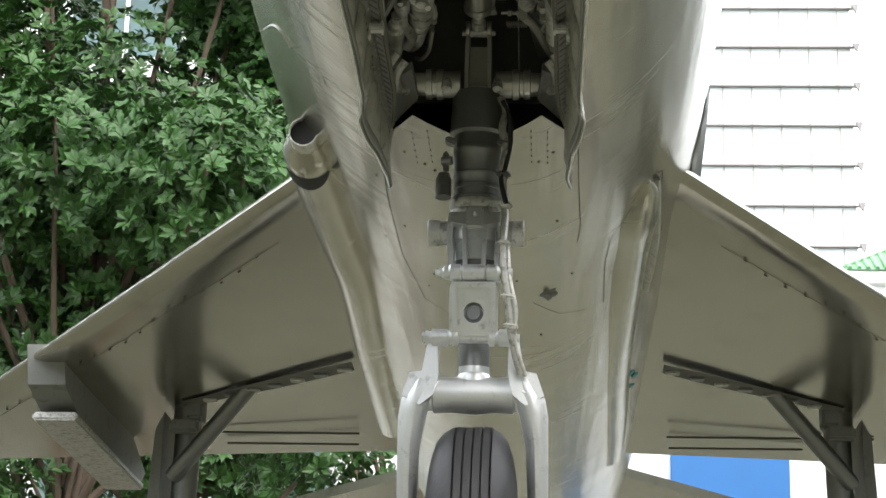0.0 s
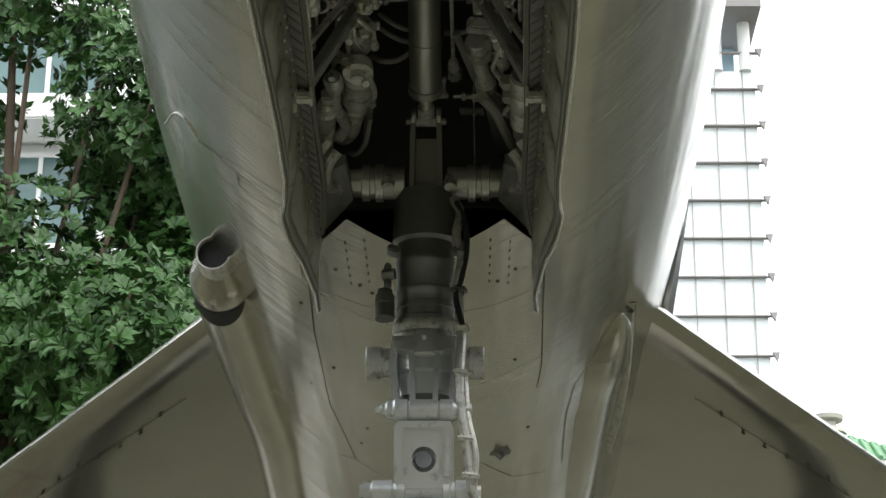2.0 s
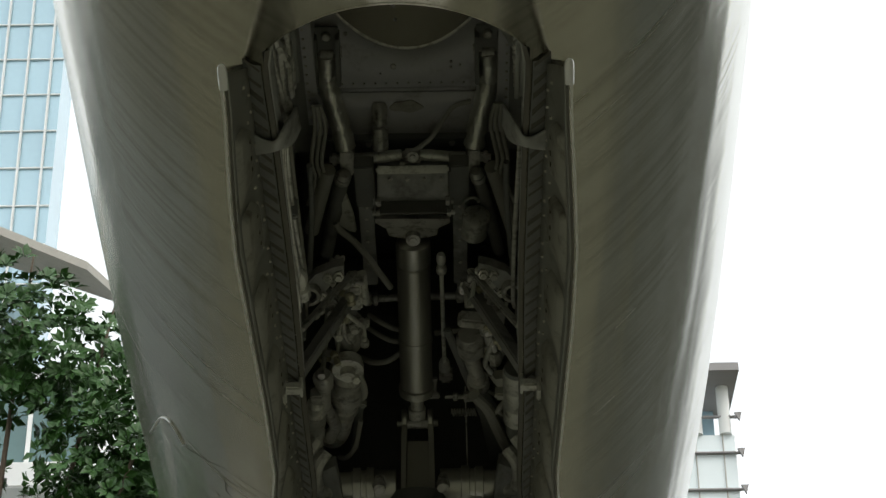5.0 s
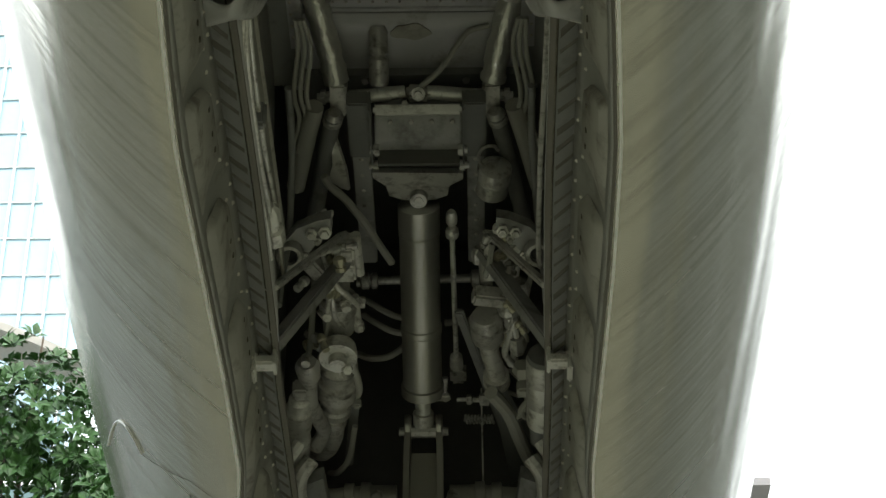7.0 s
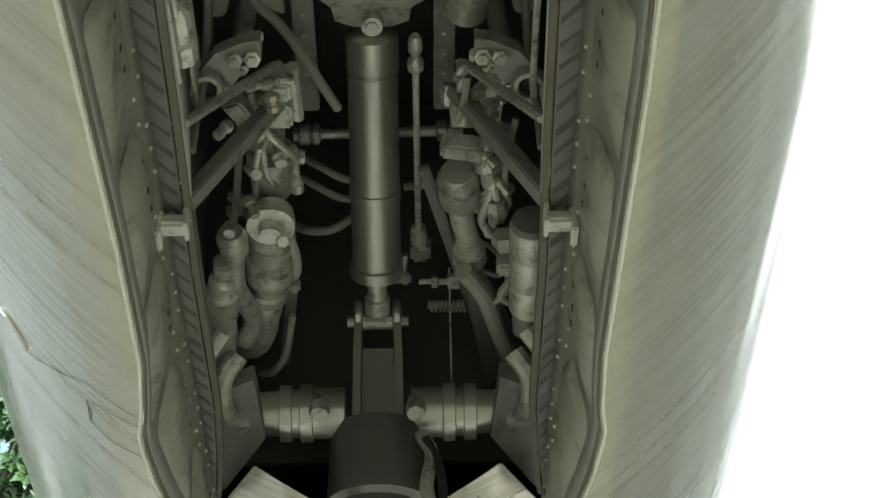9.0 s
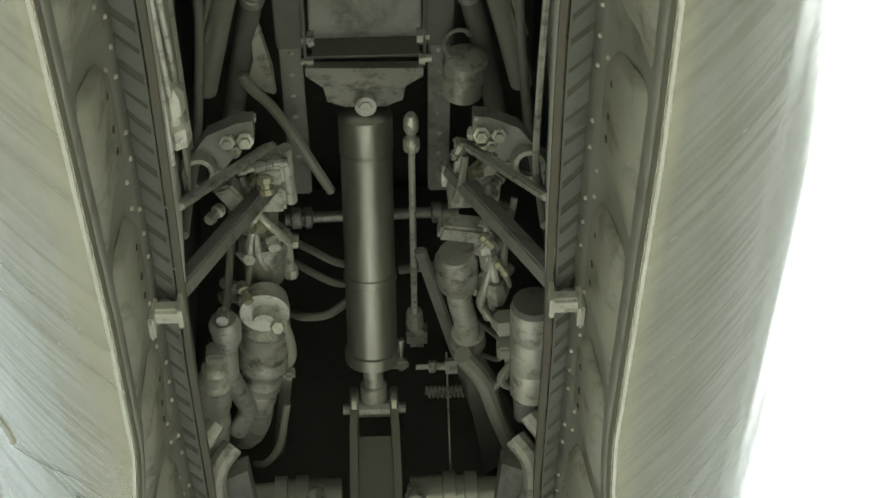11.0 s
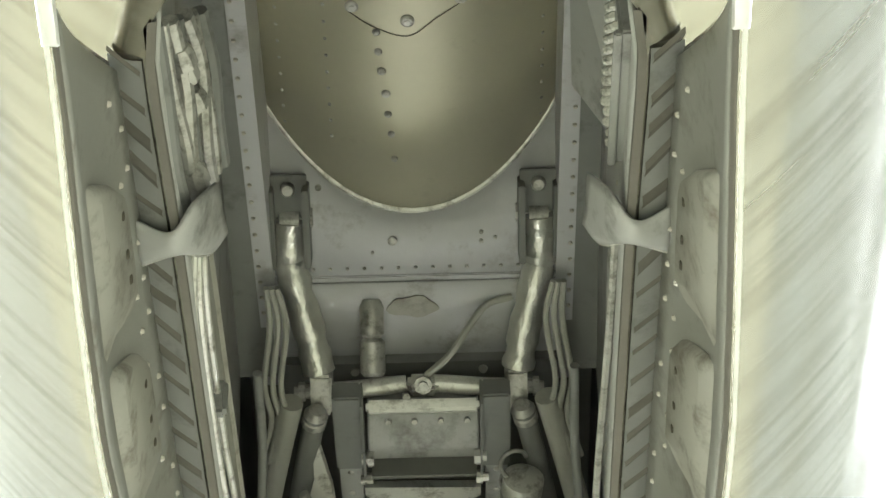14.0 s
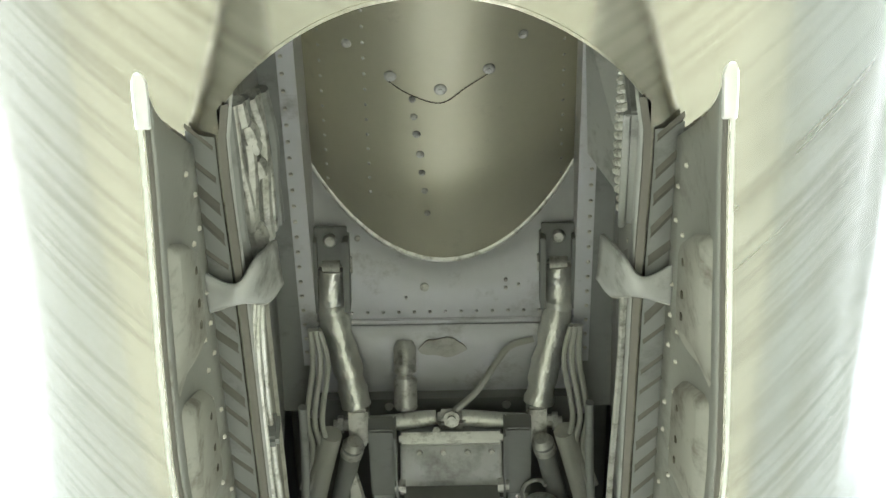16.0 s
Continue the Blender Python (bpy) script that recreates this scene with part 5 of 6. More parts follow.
lathe(bm, WC - Vector((0.088, 0, 0)), WC + Vector((0.088, 0, 0)), [(0, 0.05), (0.03, 0.09), (0.05, 0.138), (0.95, 0.138), (0.97, 0.09), (1, 0.05)], 40)
part("wheel_hub", bm, M_SILVER, wheel)
bm = B()
lathe(bm, WC - Vector((0.145, 0, 0)), WC + Vector((0.145, 0, 0)), [(0, 0.022), (1, 0.022)], 18)
part("axle", bm, M_STEEL, wheel)
# cables and fittings on the leg
bm = B()
tube(bm, [(0.045, 0.03, 1.13), (0.056, 0.018, 1.10), (0.05, 0.012, 1.06), (0.058, 0.01, 1.02), (0.053, 0.012, 0.98), (0.055, 0.015, 0.93), (0.058, 0.01, 0.88), (0.055, -0.004, 0.82), (0.057, -0.008, 0.76), (0.067, 0.0, 0.70), (0.072, 0.01, 0.65), (0.083, 0.03, 0.60), (0.092, 0.04, 0.575)], 0.0075, 10)
cab = part("brake_hose", bm, M_STEEL, leg, "grey braided brake hose")
bm = B()
tube(bm, [(0.05, 0.02, 1.12), (0.064, 0.01, 1.08), (0.066, 0.008, 1.03), (0.058, 0.008, 0.985), (0.05, 0.01, 0.95), (0.06, 0.0, 0.90)], 0.005, 8)
part("cable", bm, M_BLACK, cab)
bm = B()
tube(bm, [(0.063, -0.002, 0.82), (0.068, -0.005, 0.75), (0.08, 0.0, 0.69), (0.078, 0.015, 0.63), (0.1, 0.04, 0.57)], 0.005, 8)
part("cable", bm, M_STEEL, cab)
for z, x, y in ((1.03, 0.054, 0.012), (0.965, 0.054, 0.013), (0.90, 0.058, 0.008), (0.82, 0.057, -0.004), (0.715, 0.066, -0.002), (0.66, 0.072, 0.008)):
    bm = B()
    box(bm, (x, y, z), (0.027, 0.022, 0.011), pose(0, 0, 0, 0, 8, 0).to_3x3(), 0.004)
    part("clamp", bm, M_LIGHT if z < 0.95 else M_STRUT, cab)
bm = B()
box(bm, (-0.05, 0.02, 1.035), (0.022, 0.03, 0.012), pose(0, 0, 0, 0, 20, 0).to_3x3(), 0.003)
box(bm, (-0.06, 0.04, 1.0), (0.012, 0.02, 0.04), None, 0.003)
part("clamp", bm, M_STRUT, leg)
bm = B()
lathe(bm, (-0.064, 0.04, 0.975), (-0.064, 0.035, 0.925), [(0, 0.012), (0.15, 0.012), (0.2, 0.0155), (0.5, 0.0155), (0.52, 0.014), (0.56, 0.0155), (1, 0.0155)], 16)
lathe(bm, (-0.068, 0.035, 1.0), (-0.048, 0.03, 1.0), [(0, 0.009), (1, 0.009)], 10)
part("limit_switch", bm, M_STRUT, leg, "small dark limit switch")

# ---- gun fairing, side fairings and belly marks ----
GUN = [(-0.414, 0.66, 1.274), (-0.42, 0.8, 1.280), (-0.418, 1.1, 1.292), (-0.41, 1.5, 1.300), (-0.40, 1.9, 1.305), (-0.42, 2.6, 1.33), (-0.44, 3.4, 1.36), (-0.46, 4.2, 1.40)]
bm = B()
tube(bm, GUN, lambda t: 0.036 + 0.022 * min(1, t * 12), 28)
gun = part("gun_fairing", bm, M_SKIN, jet, "bare metal gun fairing with the muzzle's dark inside painted black")
bm = B()
path = [Vector((-0.412, 0.585, 1.264)), Vector((-0.414, 0.68, 1.274))]
u, v, d = basis(path[1] - path[0])
rs = [ring(bm, path[1], u, v, 0.0345, 28), ring(bm, path[0], u, v, 0.033, 28), ring(bm, path[0], u, v, 0.030, 28), ring(bm, path[1], u, v, 0.030, 28)]
for a, b in zip(rs, rs[1:]):
    bridge(bm, a, b)
part("muzzle", bm, M_LIGHT, gun, "open round metal muzzle tube")
# a black disc paints the shade inside the muzzle tube
bm = B()
bm.faces.new(ring(bm, path[0].lerp(path[1], 0.2), u, v, 0.031, 28))
part("muzzle_depth_shade", bm, M_BLACK, gun)
# a black patch on the fairing paints the shade of an opening
bm = B()
rows = []
for k in range(13):
    a = math.radians(200 + 125 * k / 12)
    c = Vector((-0.42, 0.79, 1.280))
    rows.append([c + Vector((0.0596 * math.cos(a), dy, 0.0596 * math.sin(a))) for dy in (0.0, 0.075 * math.sin(math.pi * k / 12) ** 0.6 + 0.004)])
grid(bm, rows)
part("ejection_slot_shade", bm, M_BLACK, gun, "ejection slot with its dark opening painted as a black curved patch")
# bright scratched lip on the skin ahead of the muzzle
bm = B()
pts = []
for k in range(15):
    t = k / 14
    pts.append(belly(-0.455 + 0.08 * t, 0.2 - 0.36 * t + 0.19 * t ** 4, 0.0015))
tube(bm, pts, 0.0015, 6, curve=False)
part("panel_lip", bm, M_RIM, gun, "bright worn panel lip")


def fairing(name, pts, r, label):
    bm = B()
    tube(bm, pts, r, 20)
    return part(name, bm, M_SKIN, jet, label)


def on_belly(x, y, off):
    return tuple(belly(x, y, off))


fairing("side_fairing", [on_belly(0.375, 0.9, 0.0), on_belly(0.37, 1.05, -0.02), on_belly(0.365, 1.4, -0.035), on_belly(0.36, 2.0, -0.04), on_belly(0.37, 2.8, -0.05), on_belly(0.39, 3.6, -0.05), on_belly(0.41, 4.6, -0.05)], lambda t: 0.006 + 0.064 * min(1, t * 4) ** 0.7, "long bare metal fairing along the belly side")
bm = B()
rows = []
for k in range(15):
    t = k / 14
    y = 1.0 + 1.06 * t
    a0 = math.radians(76 - 13 * t)
    c = Vector((0, y, centre(y)))
    rows.append([c + Vector(((radius(y) + o) * math.sin(a0 + da), 0, -(radius(y) + o) * math.cos(a0 + da))) for da, o in ((-0.035, 0.001), (-0.03, 0.001 + 0.028 * t), (0.04, 0.003 + 0.045 * t), (0.055, 0.002))])
grid(bm, rows, close=True)
part("vent_door", bm, M_STRUT, jet, "dark curved spill door on the fuselage side")
bm = B()
rows = []
for k in range(13):
    t = k / 12
    y = 0.93 + 1.1 * t
    x = 0.392 + 0.02 * t
    rows.append([belly(x, y, 0.0), belly(x + 0.002, y, 0.03 * math.sin(math.pi * min(1, 0.12 + t * 0.75))), belly(x + 0.006, y, 0.03 * math.sin(math.pi * min(1, 0.12 + t * 0.75))), belly(x + 0.008, y, 0.0)])
grid(bm, rows, close=True)
part("scoop_blade", bm, M_LIGHT, jet, "thin upright metal blade")


def seam(pts, w=0.0008, name="panel_seam"):
    bm = B()
    rows = []
    n = 10
    dense = []
    for (x0, y0), (x1, y1) in zip(pts, pts[1:]):
        for k in range(n):
            dense.append((x0 + (x1 - x0) * k / n, y0 + (y1 - y0) * k / n))
    dense.append(pts[-1])
    for i, (x, y) in enumerate(dense):
        a, b = dense[max(0, i - 1)], dense[min(len(dense) - 1, i + 1)]
        dx, dy = b[0] - a[0], b[1] - a[1]
        l = math.hypot(dx, dy) or 1
        ox, oy = -dy / l * w, dx / l * w
        rows.append([belly(x + ox, y + oy, 0.0012), belly(x - ox, y - oy, 0.0012)])
    grid(bm, rows)
    return part(name, bm, M_LINE, jet)


for pts in ([(-0.38, 0.035), (-0.302, -0.015), (-0.228, 0.003)], [(-0.242, 0.02), (-0.306, 0.028), (-0.309, 0.08), (-0.288, 0.1), (-0.245, 0.096)],
            [(-0.215, 0.40), (-0.12, 0.435), (-0.05, 0.44)], [(0.06, 0.44), (0.12, 0.43), (0.20, 0.39)], [(-0.215, 0.40), (-0.225, 0.7), (-0.225, 1.2), (-0.19, 1.6)],
            [(0.2, 0.2), (0.205, 0.5), (0.215, 0.9), (0.21, 1.05)], [(-0.24, 1.62), (-0.19, 1.6), (-0.1, 1.72), (-0.02, 1.74)], [(-0.22, 0.2), (-0.225, 0.38)],
            [(0.1, 1.55), (0.17, 1.72), (0.24, 1.78)], [(0.292, 1.8), (0.285, 1.4), (0.294, 1.18), (0.353, 0.95), (0.394, 0.88), (0.41, 0.93), (0.415, 1.05)], [(-0.15, 2.1), (0.15, 2.1)]):
    seam(pts)
for x in (-0.135, -0.102, 0.105, 0.138):
    for k in range(6):
        y = 0.09 + 0.04 * k + (0.03 if abs(x) > 0.12 else 0)
        seam([(x, y), (x, y + 0.014)], 0.001, "rivet_dash")
for x, y in ((-0.16, 0.28), (-0.12, 0.33), (-0.1, 0.36), (0.12, 0.31), (0.15, 0.27), (-0.24, 0.55), (-0.2, 0.9), (0.16, 0.8), (-0.15, 1.3), (-0.17, 1.45), (0.2, 1.35), (0.12, 1.9), (-0.12, 1.95), (-0.26, 1.1), (0.06, 1.3)):
    p = belly(x, y)
    nrm = (p - Vector((0, y, centre(y)))).normalized()
    bm = B()
    lathe(bm, p - nrm * 0.001, p + nrm * 0.0015, [(0, 0.004), (1, 0.003)], 8)
    part("fastener", bm, M_LINE, jet)
p = belly(0.135, 1.49)
bm = B()
lathe(bm, p + Vector((0, 0, 0.003)), p - Vector((0, 0, 0.004)), [(0, 0.03), (0.6, 0.029), (1, 0.02)], 20)
lathe(bm, p - Vector((0, 0, 0.003)), p - Vector((-0.01, 0.0, 0.014)), [(0, 0.010), (1, 0.008)], 8)
part("drain_fitting", bm, M_STRUT, jet, "round drain fitting on the belly")
# teal reflections painted as patches along the right side of the belly
rnd = random.Random(9)
for k in range(9):
    y = 2.3 + 0.12 * k
    x = 0.33 + 0.012 * k + rnd.uniform(-0.015, 0.015)
    bm = B()
    w, l = rnd.uniform(0.006, 0.014), rnd.uniform(0.05, 0.11)
    rows = [[belly(x + w * math.sin(math.pi * j / 6) * q + 0.02 * j / 6, y + l * j / 6, 0.003) for q in (-1, 1)] for j in range(7)]
    grid(bm, rows)
    part("painted_reflection", bm, M_TEAL, jet)

# ---- main gear, wells, pylons and tailplane ----
for s in (-1, 1):
    zc = 1.408
    # a flat dark sheet paints in the shade of the open slot
    bm = B()
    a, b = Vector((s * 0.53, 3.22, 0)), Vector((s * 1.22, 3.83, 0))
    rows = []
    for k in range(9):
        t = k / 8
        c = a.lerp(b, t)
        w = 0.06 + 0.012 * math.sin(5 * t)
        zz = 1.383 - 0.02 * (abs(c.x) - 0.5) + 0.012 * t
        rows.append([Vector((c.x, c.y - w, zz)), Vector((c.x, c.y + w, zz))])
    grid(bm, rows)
    well = part("wheel_well_shade", bm, M_DARK, jet, "wheel well slot painted as a flat dark sheet")
    for k in range(7):
        t = 0.05 + k * 0.13
        c = a.lerp(b, t)
        bm = B()
        box(bm, (c.x, c.y + 0.01, 1.378 - 0.02 * (abs(c.x) - 0.5) + 0.012 * t), (0.05, 0.04, 0.008), None, 0.002)
        part("well_rib", bm, M_STRUT if k % 2 else M_STEEL, well)
    bm = B()
    lathe(bm, (s * 1.2, 3.9, 1.44), (s * 1.24, 3.98, 0.33), [(0, 0.06), (0.1, 0.06), (0.11, 0.05), (0.5, 0.048), (0.51, 0.036), (1, 0.036)], 22)
    mleg = part("main_gear_leg", bm, M_STRUT, jet, "dull metal main gear leg")
    bm = B()
    lathe(bm, (s * 0.93, 3.58, 1.40), (s * 1.25, 3.88, 1.12), [(0, 0.03), (0.05, 0.032), (0.95, 0.032), (1, 0.03)], 18)
    part("side_brace", bm, M_STRUT, mleg, "diagonal side brace")
    bm = B()
    slab(bm, [(s * 1.29, 3.86, 1.36), (s * 1.33, 3.9, 1.30), (s * 1.38, 3.95, 0.6), (s * 1.31, 3.9, 0.6)], (0.0, 0.35, 0))
    part("leg_door", bm, M_BAYDARK, mleg, "dark main gear leg door")
    bm = B()
    box(bm, (s * 1.17, 3.86, 1.37), (0.06, 0.1, 0.09), None, 0.01)
    box(bm, (s * 1.21, 3.84, 1.30), (0.11, 0.05, 0.05), None, 0.01)
    part("leg_pivot", bm, M_BAYDARK, mleg)
    bm = B()
    lathe(bm, (s * 1.16, 3.98, 0.33), (s * 1.34, 3.98, 0.33), [(0, 0.18), (0.05, 0.26), (0.2, 0.32), (0.35, 0.33), (0.65, 0.33), (0.8, 0.32), (0.95, 0.26), (1, 0.18)], 40)
    part("main_wheel", bm, M_TYRE, jet, "black main wheel tyre")
    bm = B()
    slab(bm, [(s * 1.52, 3.15, 1.43), (s * 1.52, 3.2, 1.30), (s * 1.52, 3.5, 1.235), (s * 1.52, 4.65, 1.235), (s * 1.52, 4.75, 1.30), (s * 1.52, 4.3, 1.43)], (s * 0.13, 0, 0))
    pylon = part("wing_pylon", bm, M_BAYDARK, jet, "grey weapon pylon under the wing")
    bm = B()
    box(bm, (s * 1.585, 4.0, 1.225), (0.16, 1.3, 0.03), None, 0.008)
    part("pylon_rail", bm, M_STEEL, pylon)
    for pts in ([(s * 0.6, 4.3), (s * 1.4, 4.32)], [(s * 0.62, 4.52), (s * 1.15, 4.53)]):
        bm = B()
        x0, y0 = pts[0]
        x1, y1 = pts[1]
        box(bm, ((x0 + x1) / 2, (y0 + y1) / 2, 1.392 - 0.02 * (abs(x0 + x1) / 2 - 0.5)), (abs(x1 - x0), 0.012, 0.006))
        part("flap_gap", bm, M_LINE, jet)
    bm = B()
    vs = [(s * 0.42, 6.6), (s * 1.75, 8.3), (s * 1.75, 8.55), (s * 0.42, 8.2)]
    slab(bm, [(x, y, 1.70) for x, y in vs], (0, 0, 0.05))
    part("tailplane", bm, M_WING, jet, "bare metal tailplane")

# concrete plinths that carry the wheels
for x, y, w, l in ((0, 0.15, 0.5, 0.8), (-1.25, 3.98, 0.6, 0.9), (1.25, 3.98, 0.6, 0.9)):
    bm = B()
    box(bm, (x, y, GROUND / 2), (w, l, -GROUND), None, 0.02)
    tagged(part("plinth", bm, M_CONC), "plain concrete plinth under an aircraft wheel", "plinth", "plinths under the aircraft")


# ---- trees ----
def tree(name, base, clumps, leaves, seed, label, size=0.078):
    rnd = np.random.RandomState(seed)
    t = tagged(new(name), label, "tree", "trees behind the aircraft")
    bx, by = base
    bm = B()
    topz = max(c[2] for c in clumps)
    tube(bm, [(bx, by, GROUND), (bx + 0.1, by, 0.5), (bx - 0.05, by + 0.1, 2.0), (bx + 0.1, by, topz * 0.6), (bx, by, topz)], lambda k: 0.13 * (1 - 0.85 * k), 12)
    trunk = part("trunk", bm, M_BARK, t)
    for c in clumps:
        bm = B()
        z0 = max(0.6, c[2] * 0.45)
        a = Vector((bx, by, z0))
        m = Vector(c[:3])
        mid = a.lerp(m, 0.5) + Vector((0, 0, -0.25))
        tube(bm, [a, mid, m, m + (m - mid) * 0.3], lambda k: 0.03 * (1 - 0.8 * k), 8)
        part("limb", bm, M_BARK, trunk)
    verts, faces = [], []
    weights = np.array([c[3] ** 2 for c in clumps])
    weights = weights / weights.sum()
    for c, wgt in zip(clumps, weights):
        n = int(leaves * wgt / 7)
        for _ in range(n):
            d = rnd.normal(size=3)
            d /= np.linalg.norm(d)
            r = c[3] * (0.35 + 0.75 * rnd.rand() ** 0.6)
            p = np.array(c[:3]) + d * r * np.array([1, 0.9, 0.8])
            out = d * 0.8 + np.array([0, -0.25, 0.5]) + rnd.normal(size=3) * 0.3
            out /= np.linalg.norm(out)
            u = np.cross(out, [0.3, 0.2, 1.0])
            u /= np.linalg.norm(u)
            w = np.cross(out, u)
            a0 = rnd.rand() * 6.28
            for j in range(7):
                a = a0 + j * 2.4
                side = u * math.cos(a) + w * math.sin(a)
                dirn = side * (0.75 + 0.3 * rnd.rand()) + out * (0.35 + 0.4 * rnd.rand())
                dirn /= np.linalg.norm(dirn)
                across = np.cross(dirn, out)
                across /= np.linalg.norm(across) + 1e-9
                up = np.cross(across, dirn)
                L = size * (0.75 + 0.6 * rnd.rand())
                W = L * 0.26
                s0 = p + side * 0.012
                i = len(verts)
                mid = s0 + dirn * L * 0.55
                tip = s0 + dirn * L - up * L * 0.12
                verts += [s0, mid + across * W + up * W * 0.3, tip, mid - across * W + up * W * 0.3, mid]
                faces += [(i, i + 1, i + 4), (i + 1, i + 2, i + 4), (i + 2, i + 3, i + 4), (i + 3, i, i + 4)]
    me = bpy.data.meshes.new("crown")
    me.from_pydata([tuple(q) for q in verts], [], faces)
    me.materials.append(M_LEAF)
    ob = new("crown", me)
    ob.parent = t
    return t


def clump_set(seed, n, lo, hi, r0, r1):
    rnd = random.Random(seed)
    return [(rnd.uniform(lo[0], hi[0]), rnd.uniform(lo[1], hi[1]), rnd.uniform(lo[2], hi[2]), rnd.uniform(r0, r1)) for _ in range(n)]


tree("tree", (-2.9, 9.2), clump_set(1, 34, (-4.0, 8.2, 2.0), (-1.3, 10.2, 6.0), 0.45, 0.75) + [(-2.7, 9.0, 6.6, 0.6), (-2.2, 9.0, 6.3, 0.5), (-3.4, 9.2, 6.7, 0.6), (-1.9, 8.8, 5.6, 0.6)], 62000, 5, "broad-leaved tree with dense glossy green rosettes of leaves")
tree("tree", (-3.3, 14.5), clump_set(2, 24, (-5.4, 13.5, 2.5), (-1.8, 15.5, 6.2), 0.6, 1.0), 30000, 6, "darker broad-leaved tree standing behind another", 0.11)
tree("tree", (-1.3, 17.5), clump_set(8, 8, (-2.2, 17.0, 4.6), (-0.8, 18.0, 6.2), 0.4, 0.6), 2500, 11, "thin young tree with bare lower stems", 0.11)


# ---- buildings ----
def building(name, label, category):
    return tagged(new(name), label, category)


# white block behind the trees
blk = building("apartment_block", "white rendered block with long balcony slabs behind trees", "building")
bm = B()
box(bm, (-14, 36, 9), (22, 8, 20.5))
part("wall", bm, M_WHITE, blk)
for k in range(6):
    z = 2.0 + 2.9 * k
    bm = B()
    box(bm, (-14, 31.6, z), (22, 1.4, 0.5), None, 0.03)
    part("balcony_slab", bm, M_WHITE, blk)
    for j in range(7):
        bm = B()
        x = -4.6 - 3.0 * j
        box(bm, (x, 31.96, z + 1.5), (2.0, 0.1, 1.7))
        win = part("window", bm, M_PANE, blk)
        bm = B()
        box(bm, (x, 31.9, z + 1.5), (0.08, 0.06, 1.7))
        box(bm, (x, 31.9, z + 2.38), (2.1, 0.06, 0.08))
        box(bm, (x, 31.9, z + 0.62), (2.1, 0.06, 0.08))
        part("frame", bm, M_WHITE, win)

# tall pale tower with a ledge at each storey
tow = building("office_tower", "pale glazed office tower with dark ledges at each storey", "building")
bm = B()
box(bm, (10.6, 165, 38), (24.6, 30, 80))
part("wall", bm, M_TOWER, tow)
for k in range(25):
    z = 2.7 + 3.2 * k
    bm = B()
    box(bm, (10.8, 149.8, z), (25.0, 0.4, 0.10))
    slab(bm, [(22.9, 149.0, z + 0.05), (23.5, 149.0, z + 0.05), (23.3, 149.0, z - 0.7)], (0, 0.3, 0))
    part("ledge", bm, M_LEDGE, tow)
for k in range(9):
    bm = B()
    box(bm, (21.9 - 2.2 * k, 149.9, 39.5), (0.07, 0.12, 77))
    part("mullion", bm, M_STONE, tow)
bm = B()
box(bm, (19.9, 151, 82.6), (6.8, 8, 0.7))
part("canopy", bm, M_LEDGE, tow)
for x in (19.9, 22.2):
    bm = B()
    lathe(bm, (x, 150, 78), (x, 150, 82.3), [(0, 0.5), (1, 0.5)], 16)
    part("column", bm, M_WHITE, tow)
bm = B()
box(bm, (17.6, 158, 86.5), (8.6, 8, 13))
part("penthouse", bm, M_GLASS, tow)
for k in range(4):
    bm = B()
    box(bm, (17.6, 153.9, 84 + 2 * k), (8.7, 0.2, 0.15))
    part("mullion", bm, M_TOWER, tow)

# glass tower and flat canopy roof on the other side
gl = building("glass_tower", "blue glass curtain-wall tower with slanting fins", "building")
bm = B()
box(bm, (-39.0, 124, 83), (23, 4, 170))
part("glass_wall", bm, M_GLASS, gl)
for k in range(14):
    bm = B()
    slab(bm, [(-27.7 - 1.7 * k, 121.9, 20), (-27.82 - 1.7 * k, 121.9, 20), (-28.9 - 1.7 * k, 121.9, 165), (-28.78 - 1.7 * k, 121.9, 165)], (0, -0.35, 0))
    part("fin", bm, M_WHITE, gl)
for k in range(32):
    bm = B()
    box(bm, (-39.0, 121.9, 60 + 3.2 * k), (23, 0.12, 0.09))
    part("transom", bm, M_WHITE, gl)
cn = building("flat_roof_block", "block with a wide flat overhanging grey roof", "building")
bm = B()
slab(bm, [(-50, 110, 83.0), (-22.1, 110, 69.7), (-20.6, 117, 71.2), (-50, 121, 85.0)], (0, 0, 0.6))
part("roof_slab", bm, M_STONE, cn)
bm = B()
box(bm, (-42, 118, 33), (22, 8, 69))
part("wall", bm, M_STONE, cn)

# pavilion with a green tiled roof
pav = building("pavilion", "white pavilion with green glazed tile roof and stone finial", "building")
AP = Vector((14.6, 80, 25.95))
HW, EZ = 3.2, 23.85
cor = [Vector((AP.x - HW, 80 - HW, EZ)), Vector((AP.x + HW, 80 - HW, EZ)), Vector((AP.x + HW, 80 + HW, EZ)), Vector((AP.x - HW, 80 + HW, EZ))]
bm = B()
a = bm.verts.new(AP)
vs = [bm.verts.new(c) for c in cor]
for k in range(4):
    bm.faces.new((a, vs[k], vs[(k + 1) % 4]))
bm.faces.new(vs)
roof = part("roof", bm, M_TILE, pav)
for f in range(4):
    c0, c1 = cor[f], cor[(f + 1) % 4]
    for k in range(1, 18):
        e = c0.lerp(c1, k / 18)
        h = 1 - abs(k / 9 - 1)
        t0 = e.lerp(AP, 0.0)
        mid = (c0 + c1) / 2
        t1 = e + (AP - mid) * h * 0.98
        bm = B()
        tube(bm, [t0 + Vector((0, 0, 0.05)), t1 + Vector((0, 0, 0.05))], 0.09, 6, curve=False)
        part("tile_ridge", bm, M_TILE, roof)
bm = B()
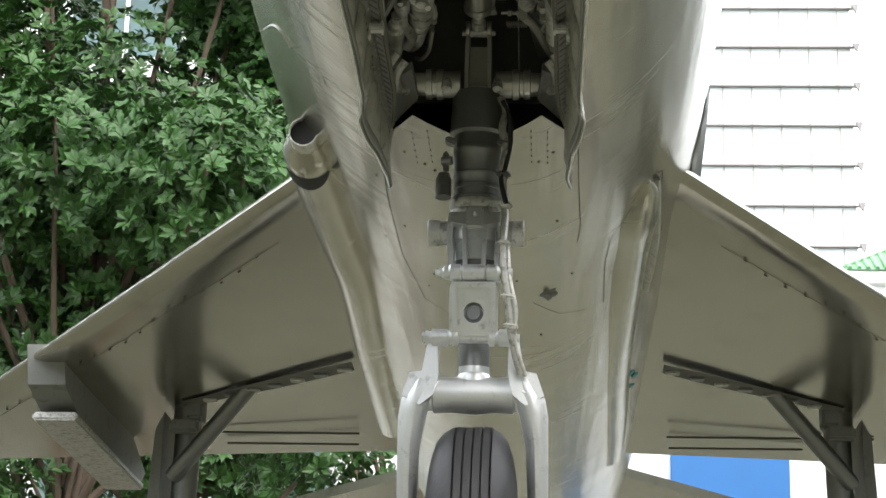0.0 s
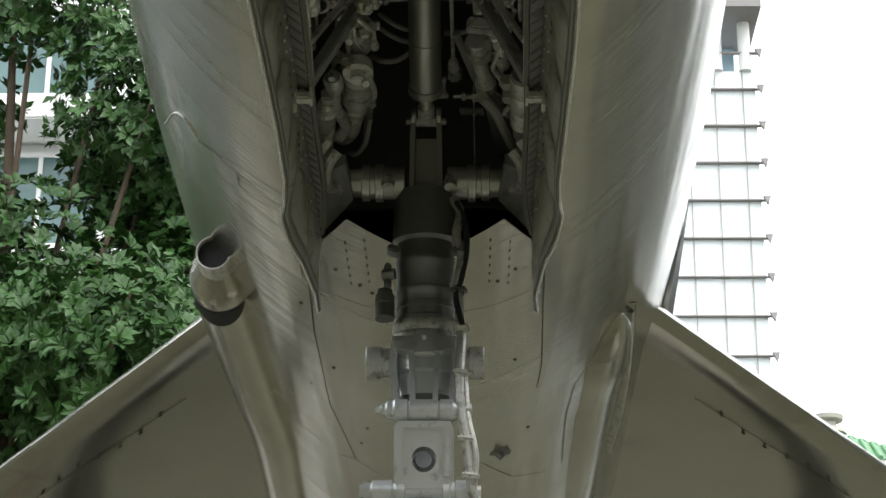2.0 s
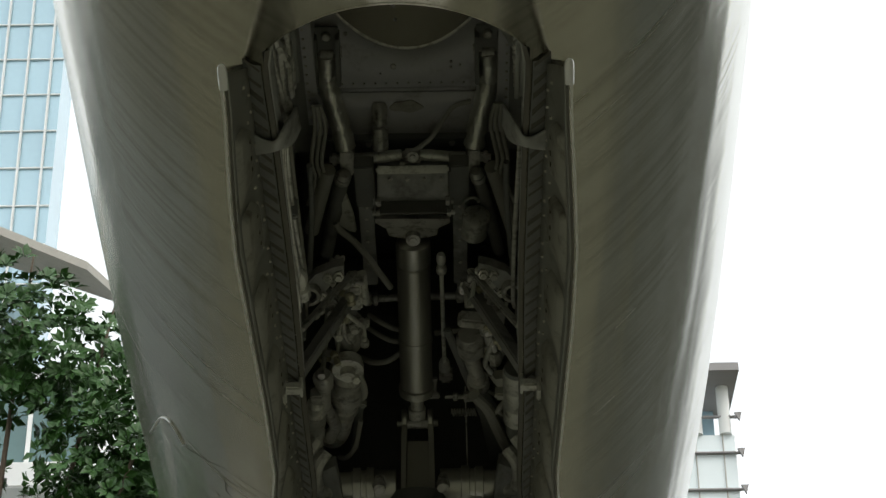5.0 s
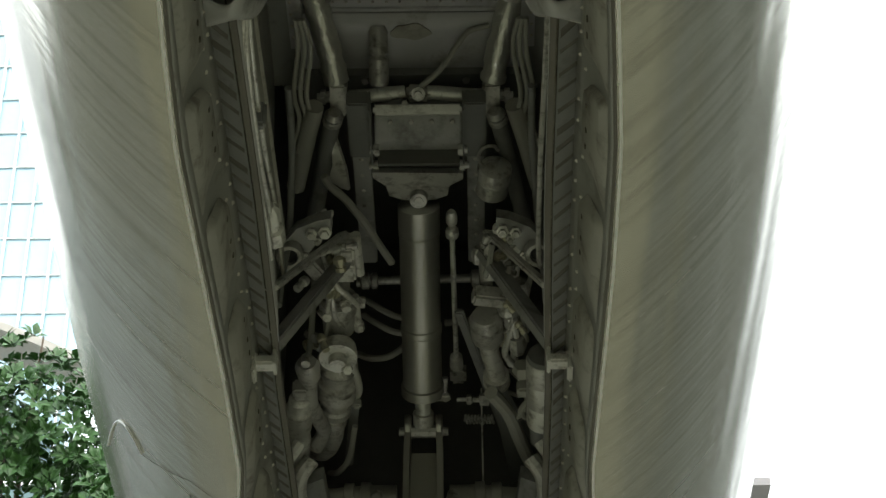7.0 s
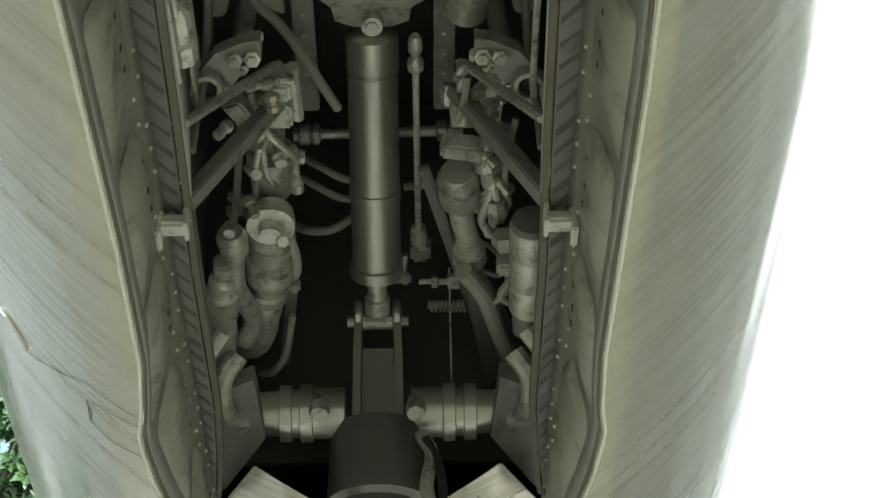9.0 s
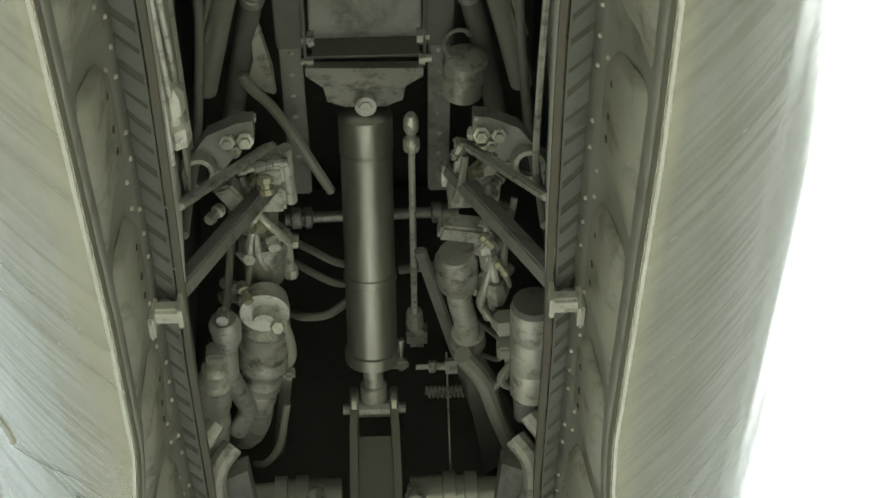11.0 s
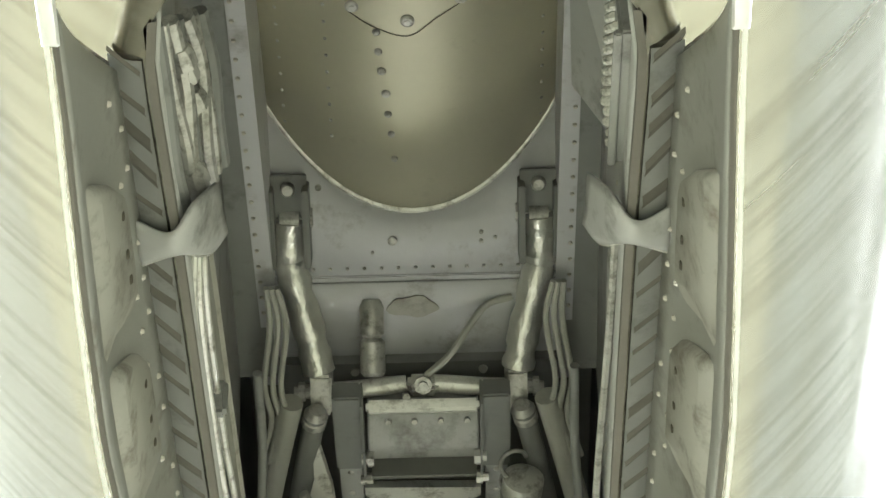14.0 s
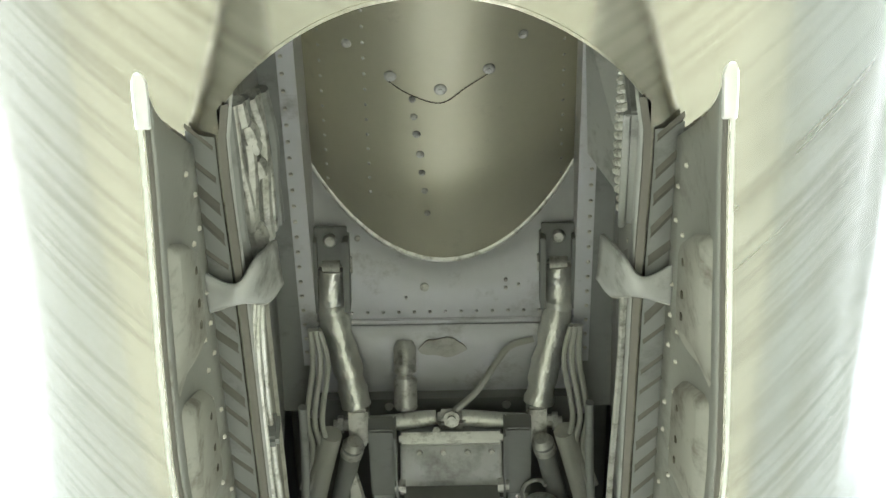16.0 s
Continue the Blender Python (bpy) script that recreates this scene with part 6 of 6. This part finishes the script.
lathe(bm, AP - Vector((0, 0, 0.15)), AP + Vector((0, 0, 0.75)), [(0, 0.75), (0.25, 0.6), (0.3, 0.35), (0.6, 0.35), (0.65, 0.62), (0.85, 0.66), (0.9, 0.4), (1, 0.2)], 16)
part("finial", bm, M_STONE, pav)
bm = B()
box(bm, (AP.x, 80, EZ - 0.25), (HW * 2 - 0.2, HW * 2 - 0.2, 0.5), None, 0.05)
part("eave_band", bm, M_WHITE, pav)
bm = B()
box(bm, (AP.x, 80, (EZ - 0.5 + GROUND) / 2), (5.2, 5.2, EZ - 0.5 - GROUND))
part("wall", bm, M_WHITE, pav)
for x in (-1.4, 1.4):
    bm = B()
    box(bm, (AP.x + x, 77.35, 21.8), (1.5, 0.15, 1.7))
    part("window", bm, M_PANE, pav)
# low grey roof beside it
lr = building("low_roof_house", "white house with a dark grey sloping roof edge", "building")
bm = B()
slab(bm, [(14.5, 66, 16.6), (20, 66, 19.4), (20, 66, 19.0), (14.3, 66, 16.1)], (0, 8, 0))
part("roof", bm, M_LEDGE, lr)
bm = B()
slab(bm, [(14.9, 66.3, GROUND), (22, 66.3, GROUND), (22, 66.3, 18.9), (20, 66.3, 18.9), (14.9, 66.3, 16.3)], (0, 7, 0))
part("wall", bm, M_WHITE, lr)

# low white range with blue doors behind the tail
rng = building("service_building", "low white service building with bright blue louvred doors", "building")
bm = B()
box(bm, (0, 46, 5), (46, 6, 12.5))
part("wall", bm, M_WHITE, rng)
for x, w in ((4.1, 2.6), (-3.0, 1.0)):
    bm = B()
    box(bm, (x, 42.95, 5.0), (w, 0.2, 12.0), None, 0.02)
    dr = part("blue_door", bm, M_BLUE, rng, "bright blue painted steel door")
    for k in range(12):
        bm = B()
        box(bm, (x + w * 0.12, 42.8, 6.3 + 0.16 * k), (w * 0.55, 0.12, 0.06), pose(0, 0, 0, 35).to_3x3())
        part("louvre", bm, M_BLUE, dr)
for x in (-5.2, -6.6, 7.4, 9.2, -9.0, 11.5):
    bm = B()
    box(bm, (x, 42.97, 7.6), (1.2, 0.12, 1.5))
    w = part("window", bm, M_PANE, rng)
    bm = B()
    box(bm, (x, 42.88, 7.6), (0.06, 0.06, 1.5))
    box(bm, (x, 42.88, 8.35), (1.3, 0.06, 0.07))
    part("frame", bm, M_WHITE, w)
